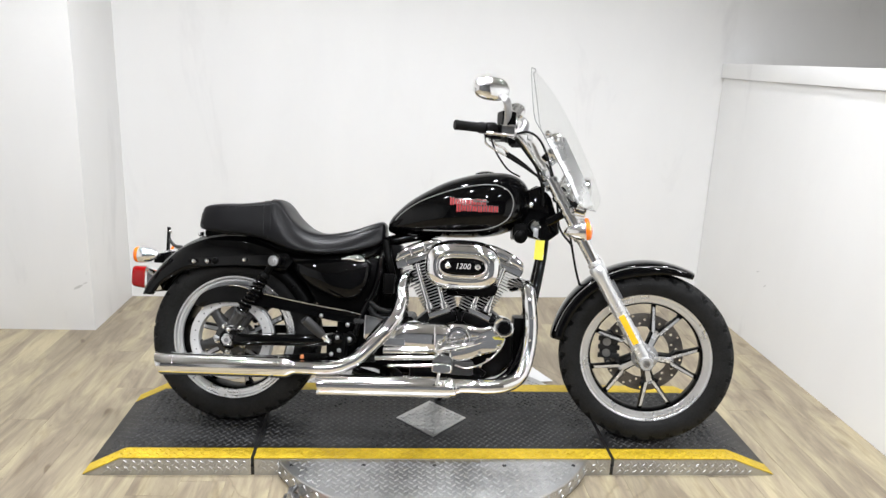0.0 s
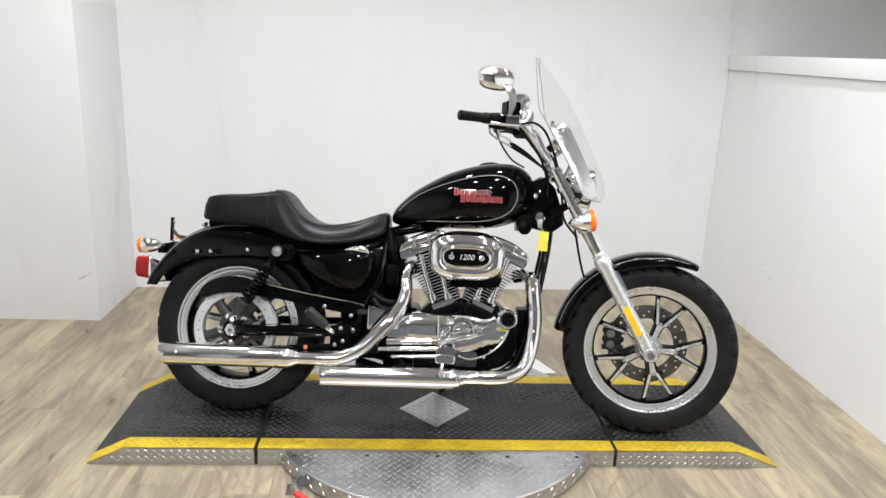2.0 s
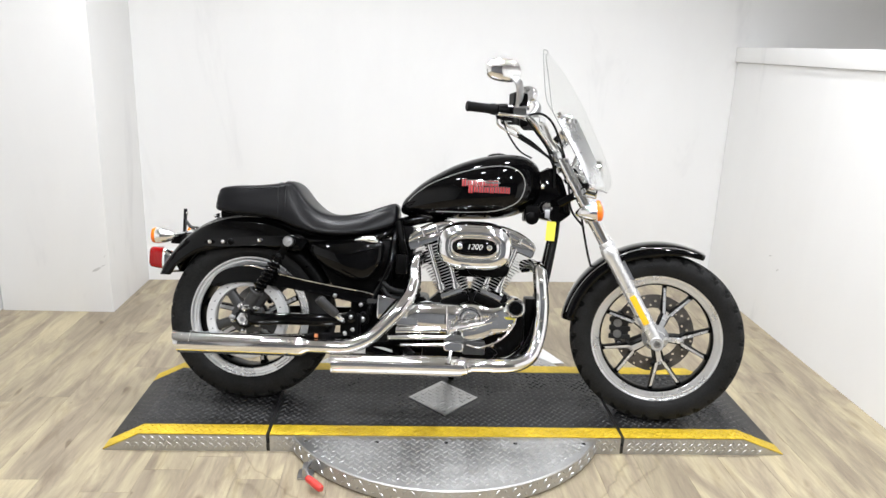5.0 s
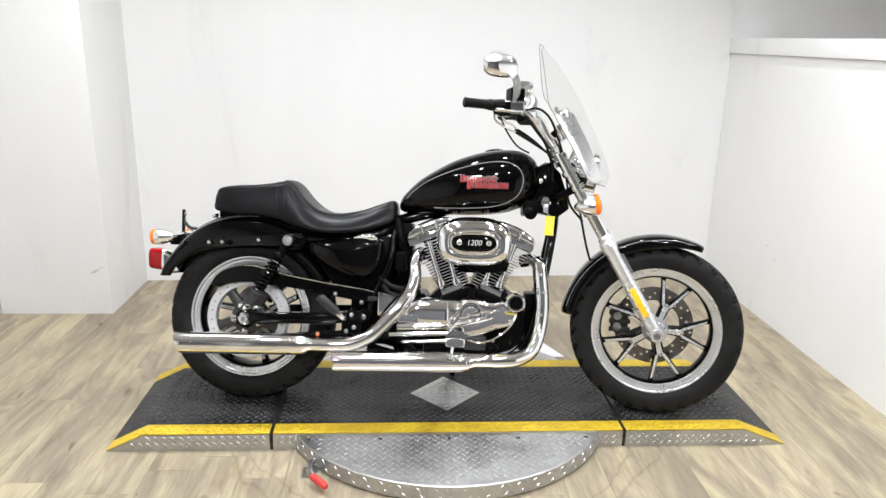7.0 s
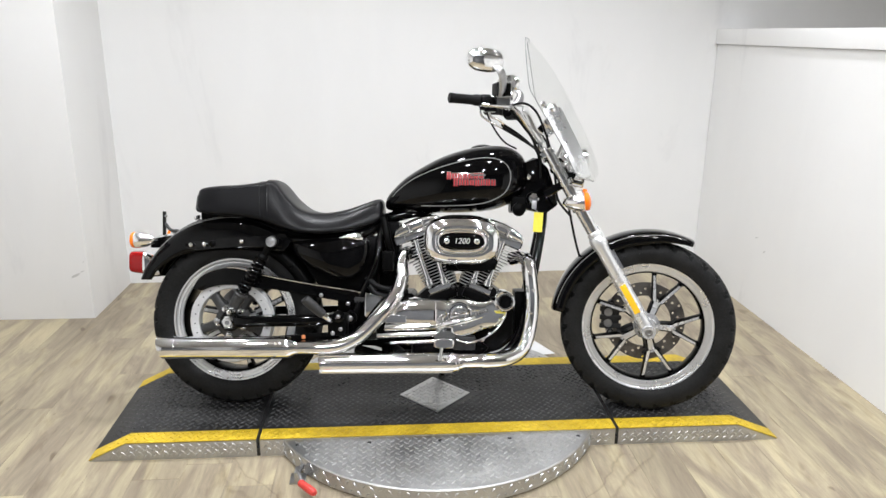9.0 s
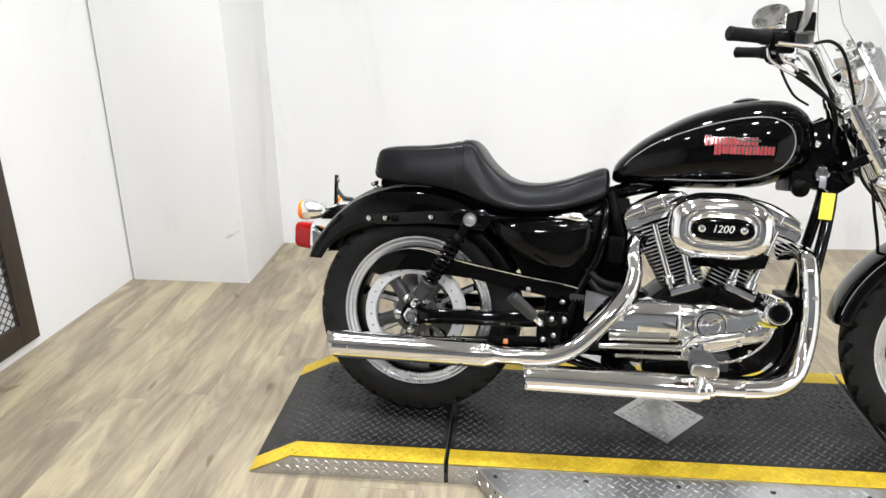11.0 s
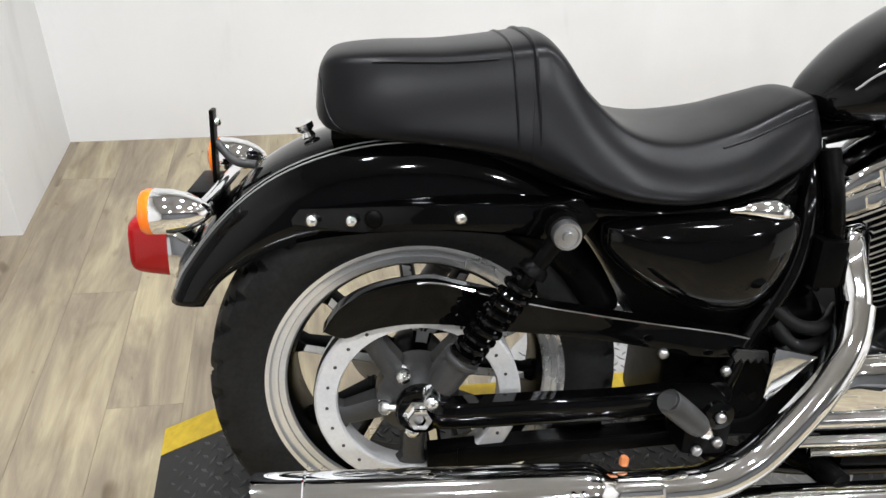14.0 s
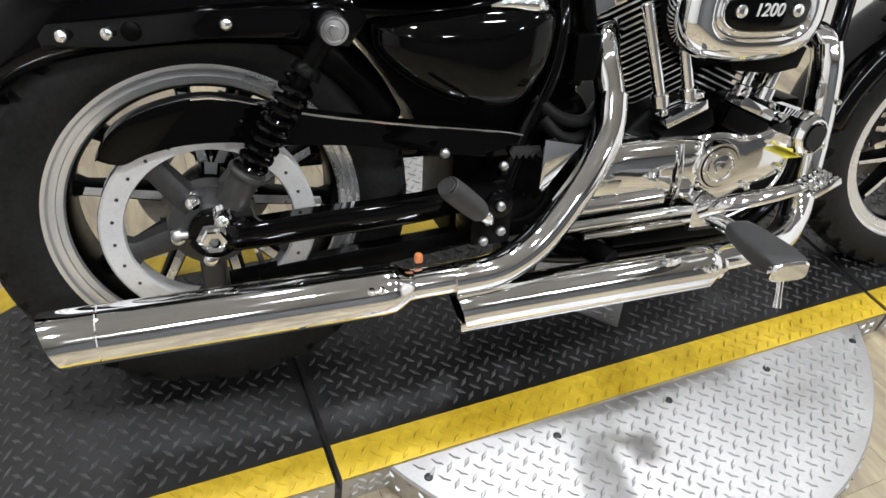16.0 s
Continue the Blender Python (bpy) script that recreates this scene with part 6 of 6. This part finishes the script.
bp("idle_cable", tube([(0.900, -0.250, 1.048), (0.925, -0.225, 1.000), (0.965, -0.185, 0.955), (1.01, -0.15, 0.935)], 0.0032, seg=8), RUBBER, bar)
bp("switch_loom", tube([(0.985, -0.215, 1.058), (1.03, -0.160, 1.015), (1.07, -0.105, 0.975), (1.10, -0.075, 0.91), (1.105, -0.065, 0.84)], 0.0046, seg=8), RUBBER, bar)
perch = TURN @ Vector(side_pose(0.957, 0.243, 1.073, 1).translation)
bp("clutch_cable", tube([tuple(perch), (1.06, 0.20, 1.075), (1.115, 0.11, 1.03), (1.15, 0.04, 0.95), (1.15, -0.03, 0.87)], 0.005, seg=10), RUBBER, bar)
bp("fork_hose", tube([(1.205, -0.070, 0.755), (1.225, -0.055, 0.67), (1.243, -0.045, 0.60), (1.275, 0.02, 0.53)], 0.0042, seg=10), RUBBER, bar)
# mirrors
for s, c in ((-1, Vector((0.893, -0.318, 1.202))), (1, Vector((1.01, 0.330, 1.245)))):
    rows = []
    for k, y in ((0.30, 0.022), (0.70, 0.020), (0.92, 0.012), (1.0, 0.0), (1.0, -0.012), (0.96, -0.016)):
        ring = []
        for j in range(40):
            t = 2 * math.pi * j / 40
            co, si = math.cos(t), math.sin(t)
            ring.append((y, 0.064 * k * math.copysign(abs(co) ** 0.8, co), 0.039 * k * math.copysign(abs(si) ** 0.85, si)))
        rows.append(ring)
    b = skin(rows)
    turn_m = Matrix.Translation(c) @ Matrix.Rotation(radians(-66 if s < 0 else 38), 4, "Z") @ Matrix.Rotation(radians(12), 4, "Y")
    b.transform(turn_m)
    mo = bp("mirror", b, CHROME, label="chrome oval mirror on a chrome stem", sharp=60)
    g = bmesh.new()
    g.faces.new([g.verts.new((-0.0165, 0.061 * math.copysign(abs(math.cos(t)) ** 0.8, math.cos(t)), 0.036 * math.copysign(abs(math.sin(t)) ** 0.85, math.sin(t)))) for t in (2 * math.pi * j / 40 for j in range(40))])
    bmesh.ops.solidify(g, geom=g.faces[:], thickness=0.001)
    g.transform(turn_m)
    bp("glass", g, GLASS, mo, "mirror glass")
    base = Vector((0.950, -0.250, 1.098)) if s < 0 else Vector((1.02, 0.285, 1.12))
    mid = c + Vector((0.035, 0, -0.035))
    bp("stem", tube([tuple(c + Vector((0.022, 0, -0.01))), tuple(mid + Vector((0.016, 0.0, -0.005))), tuple(base.lerp(mid, 0.45) + Vector((0.012, 0, 0))), tuple(base)], [0.011, 0.017, 0.021, 0.021], seg=14, flat=0.36), STEEL, mo)
# windshield
prof = spline([(1.062, 1.340), (1.134, 1.255), (1.200, 1.150), (1.248, 1.055), (1.290, 0.968), (1.318, 0.893), (1.320, 0.858), (1.306, 0.835)], 26)
ws = bmesh.new()
rows = []
for i, (x, z) in enumerate(prof):
    f = i / 25
    half = 0.21 * min(1.0, (0.084 + 3.4 * f) ** 0.5) * (1.0 if f < 0.72 else 1.0 - 0.75 * ((f - 0.72) / 0.28) ** 2.2)
    row = []
    for j in range(25):
        u = -1 + 2 * j / 24
        y = half * u
        row.append((x - (3.05 - 1.5 * f) * y * y, y, z - 0.35 * y * y))
    rows.append(row)
wsb = skin(rows, closed=False, caps=False, bm=ws)
edge = [r[0] for r in rows] + rows[-1][1:-1] + [r[-1] for r in rows[::-1]] + rows[0][-2:0:-1]
wind = thick(fp("windshield", wsb, SHIELD, label="clear curved windshield", sharp=80), 0.004)
wind.visible_shadow = False
fp("rim", tube(edge + edge[:1], 0.0011, n=len(edge) + 1, seg=6, smooth=False), EDGE, wind, "dark polished edge")
for s in (-1, 1):
    fp("windshield_stay", tube([(1.165, s * 0.105, 0.90), (1.195, s * 0.10, 0.98), (1.185, s * 0.095, 1.05), (1.155, s * 0.09, 1.105)], 0.007, seg=10), CHROME, wind)
    for x, z in ((1.145, 1.110), (1.205, 1.020), (1.262, 0.93)):
        fp("fastener", dome((x - 0.018, s * 0.085, z), (x - 0.034, s * 0.085, z - 0.010), 0.010), CHROME, wind)
for s in (-1, 1):
    cols = [1, 2, 3, 4, 5] if s < 0 else [23, 22, 21, 20, 19]
    rr = []
    for i in range(9, 22):
        rr.append([(rows[i][j][0] - 0.006, rows[i][j][1], rows[i][j][2] - 0.003) for j in cols] + [(rows[i][j][0] - 0.011, rows[i][j][1], rows[i][j][2] - 0.006) for j in cols[::-1]])
    strip = fp("mounting_strip", skin(rr), RIMM, wind, "chrome mounting strip", sharp=60)
    for i in (10, 13, 16, 19):
        for j in (cols[1], cols[3]):
            x, y, z = rows[i][j]
            fp("strip_bolt", dome((x - 0.011, y, z - 0.006), (x - 0.017, y + s * 0.002, z - 0.010), 0.0055, 10), CHROME, strip)
    top = rows[9][cols[2]]
    fp("strip_cap", dome((top[0] - 0.022, top[1], top[2] - 0.010), (top[0] - 0.002, top[1], top[2]), 0.018, 20), CHROME, wind)
fp("windshield_brace", tube([(1.14, -0.10, 1.10), (1.155, 0.0, 1.105), (1.14, 0.10, 1.10)], 0.008, seg=10), CHROME, wind)
# front turn signals
for s in (-1, 1):
    c = Vector((1.274, s * 0.165, 0.769))
    sg = fp("front_turn_signal", lathe([(0.0001, -0.078), (0.006, -0.076), (0.017, -0.063), (0.026, -0.045), (0.031, -0.025), (0.032, -0.004), (0.030, 0.0), (0.0001, 0.0)], c, (1, 0, 0.1), 32), CHROME, label="chrome bullet turn signal with amber lens")
    fp("lens", lathe([(0.0305, -0.003), (0.0315, 0.0), (0.0315, 0.008), (0.029, 0.014), (0.018, 0.019), (0.0001, 0.021)], c, (1, 0, 0.1), 32), AMBER, sg, "amber lens")
    fp("stem", tube([(1.237, s * 0.16, 0.764), (1.240, s * 0.13, 0.765), (1.246, s * 0.105, 0.763)], 0.009), CHROME, sg)
# ignition switch, coil and key tag at the steering head
ign = bp("ignition_switch", rod((1.075, -0.02, 0.768), (1.080, -0.070, 0.765), 0.024, 24), SATIN, label="ignition switch with key")
bp("key_ring", lathe([(0.0001, 0.008), (0.016, 0.007), (0.020, 0.003), (0.020, 0.0), (0.0001, 0.0)], (1.081, -0.070, 0.765), (0, -1, 0), 24), CHROME, ign)
bp("key", box(1.075, 1.092, -0.083, -0.077, 0.728, 0.758, 0.002), STEEL, ign)
bp("coil_cover", box(1.00, 1.055, -0.085, 0.06, 0.715, 0.775, 0.012, 3), SATIN, label="black coil cover")
bp("horn", lathe([(0.0001, 0.0), (0.020, 0.0), (0.024, 0.01), (0.024, 0.018), (0.014, 0.024), (0.0001, 0.024)], (1.025, -0.075, 0.725), (0.2, -1, 0), 24), SATIN)
bp("head_bolt", dome((1.062, -0.06, 0.842), (1.062, -0.085, 0.842), 0.012), CHROME, fr)
bp("head_gusset", prism([(1.032, 0.745), (1.030, 0.83), (1.045, 0.895), (1.095, 0.915), (1.135, 0.875), (1.160, 0.80), (1.172, 0.745), (1.13, 0.712), (1.06, 0.725)], -0.060, 0.060, 0.008), GLOSS, fr)
tagt = bmesh.new()
bmesh.ops.create_cube(tagt, size=1, matrix=Matrix.Translation((1.098, -0.086, 0.681)) @ Matrix.Rotation(radians(3), 4, "Y") @ Matrix.Diagonal((0.033, 0.0015, 0.070, 1)))
bp("key_tag", tagt, TAG, label="blank yellow paper key tag")
bp("tag_wire", tube([(1.085, -0.081, 0.728), (1.094, -0.085, 0.721), (1.098, -0.086, 0.713)], 0.0015, seg=6), STEEL)

# vinyl plank floor
base = structure("floor", box(-2.8, 4.32, -5.12, YB + 0.42, -0.12, -0.0045), SUB, "tan wood-look vinyl plank floor", "floor")
PW, PL = 0.152, 1.22


def plank_mesh(w, l):
    b = bmesh.new()
    c = 0.0003
    top = [b.verts.new(p) for p in ((c, c, 0), (w - c, c, 0), (w - c, l - c, 0), (c, l - c, 0))]
    low = [b.verts.new(p) for p in ((0, 0, -0.001), (w, 0, -0.001), (w, l, -0.001), (0, l, -0.001))]
    b.faces.new(top)
    for i in range(4):
        k = (i + 1) % 4
        b.faces.new((low[i], low[k], top[k], top[i]))
    return mesh_of("plank", b, PLANK)


whole = plank_mesh(PW - 0.0004, PL - 0.0004)
cuts = {}
rng = random.Random(4)
spare = bmesh.new()
col = 0
x = -2.20 - 4 * 0.152
while x < 4.2:
    y = -5.0 - rng.random() * PL
    while y < YB + 0.30:
        y0, y1 = max(y, -5.0), min(y + PL, YB + 0.30)
        near = -2.4 <= x < 1.71 and y1 > -1.5
        if y1 - y0 > 0.03:
            if near:
                l = round(y1 - y0, 2)
                me = whole if abs(l - PL) < 0.006 else cuts.setdefault(l, None) or plank_mesh(PW - 0.0004, y1 - y0 - 0.0004)
                ob = new("plank", me)
                ob.location = (x, y0, 0)
                ob.parent = base
            else:
                b = bmesh.new()
                vs = [b.verts.new(p) for p in ((x, y0, -0.0003), (x + PW - 0.002, y0, -0.0003), (x + PW - 0.002, y1 - 0.002, -0.0003), (x, y1 - 0.002, -0.0003))]
                b.faces.new(vs)
                join(spare, b)
        y += PL
    x += PW
    col += 1
tagged(part("planks_beyond", spare, PLANK, base, "further tan planks of the same floor"), kind="stuff")
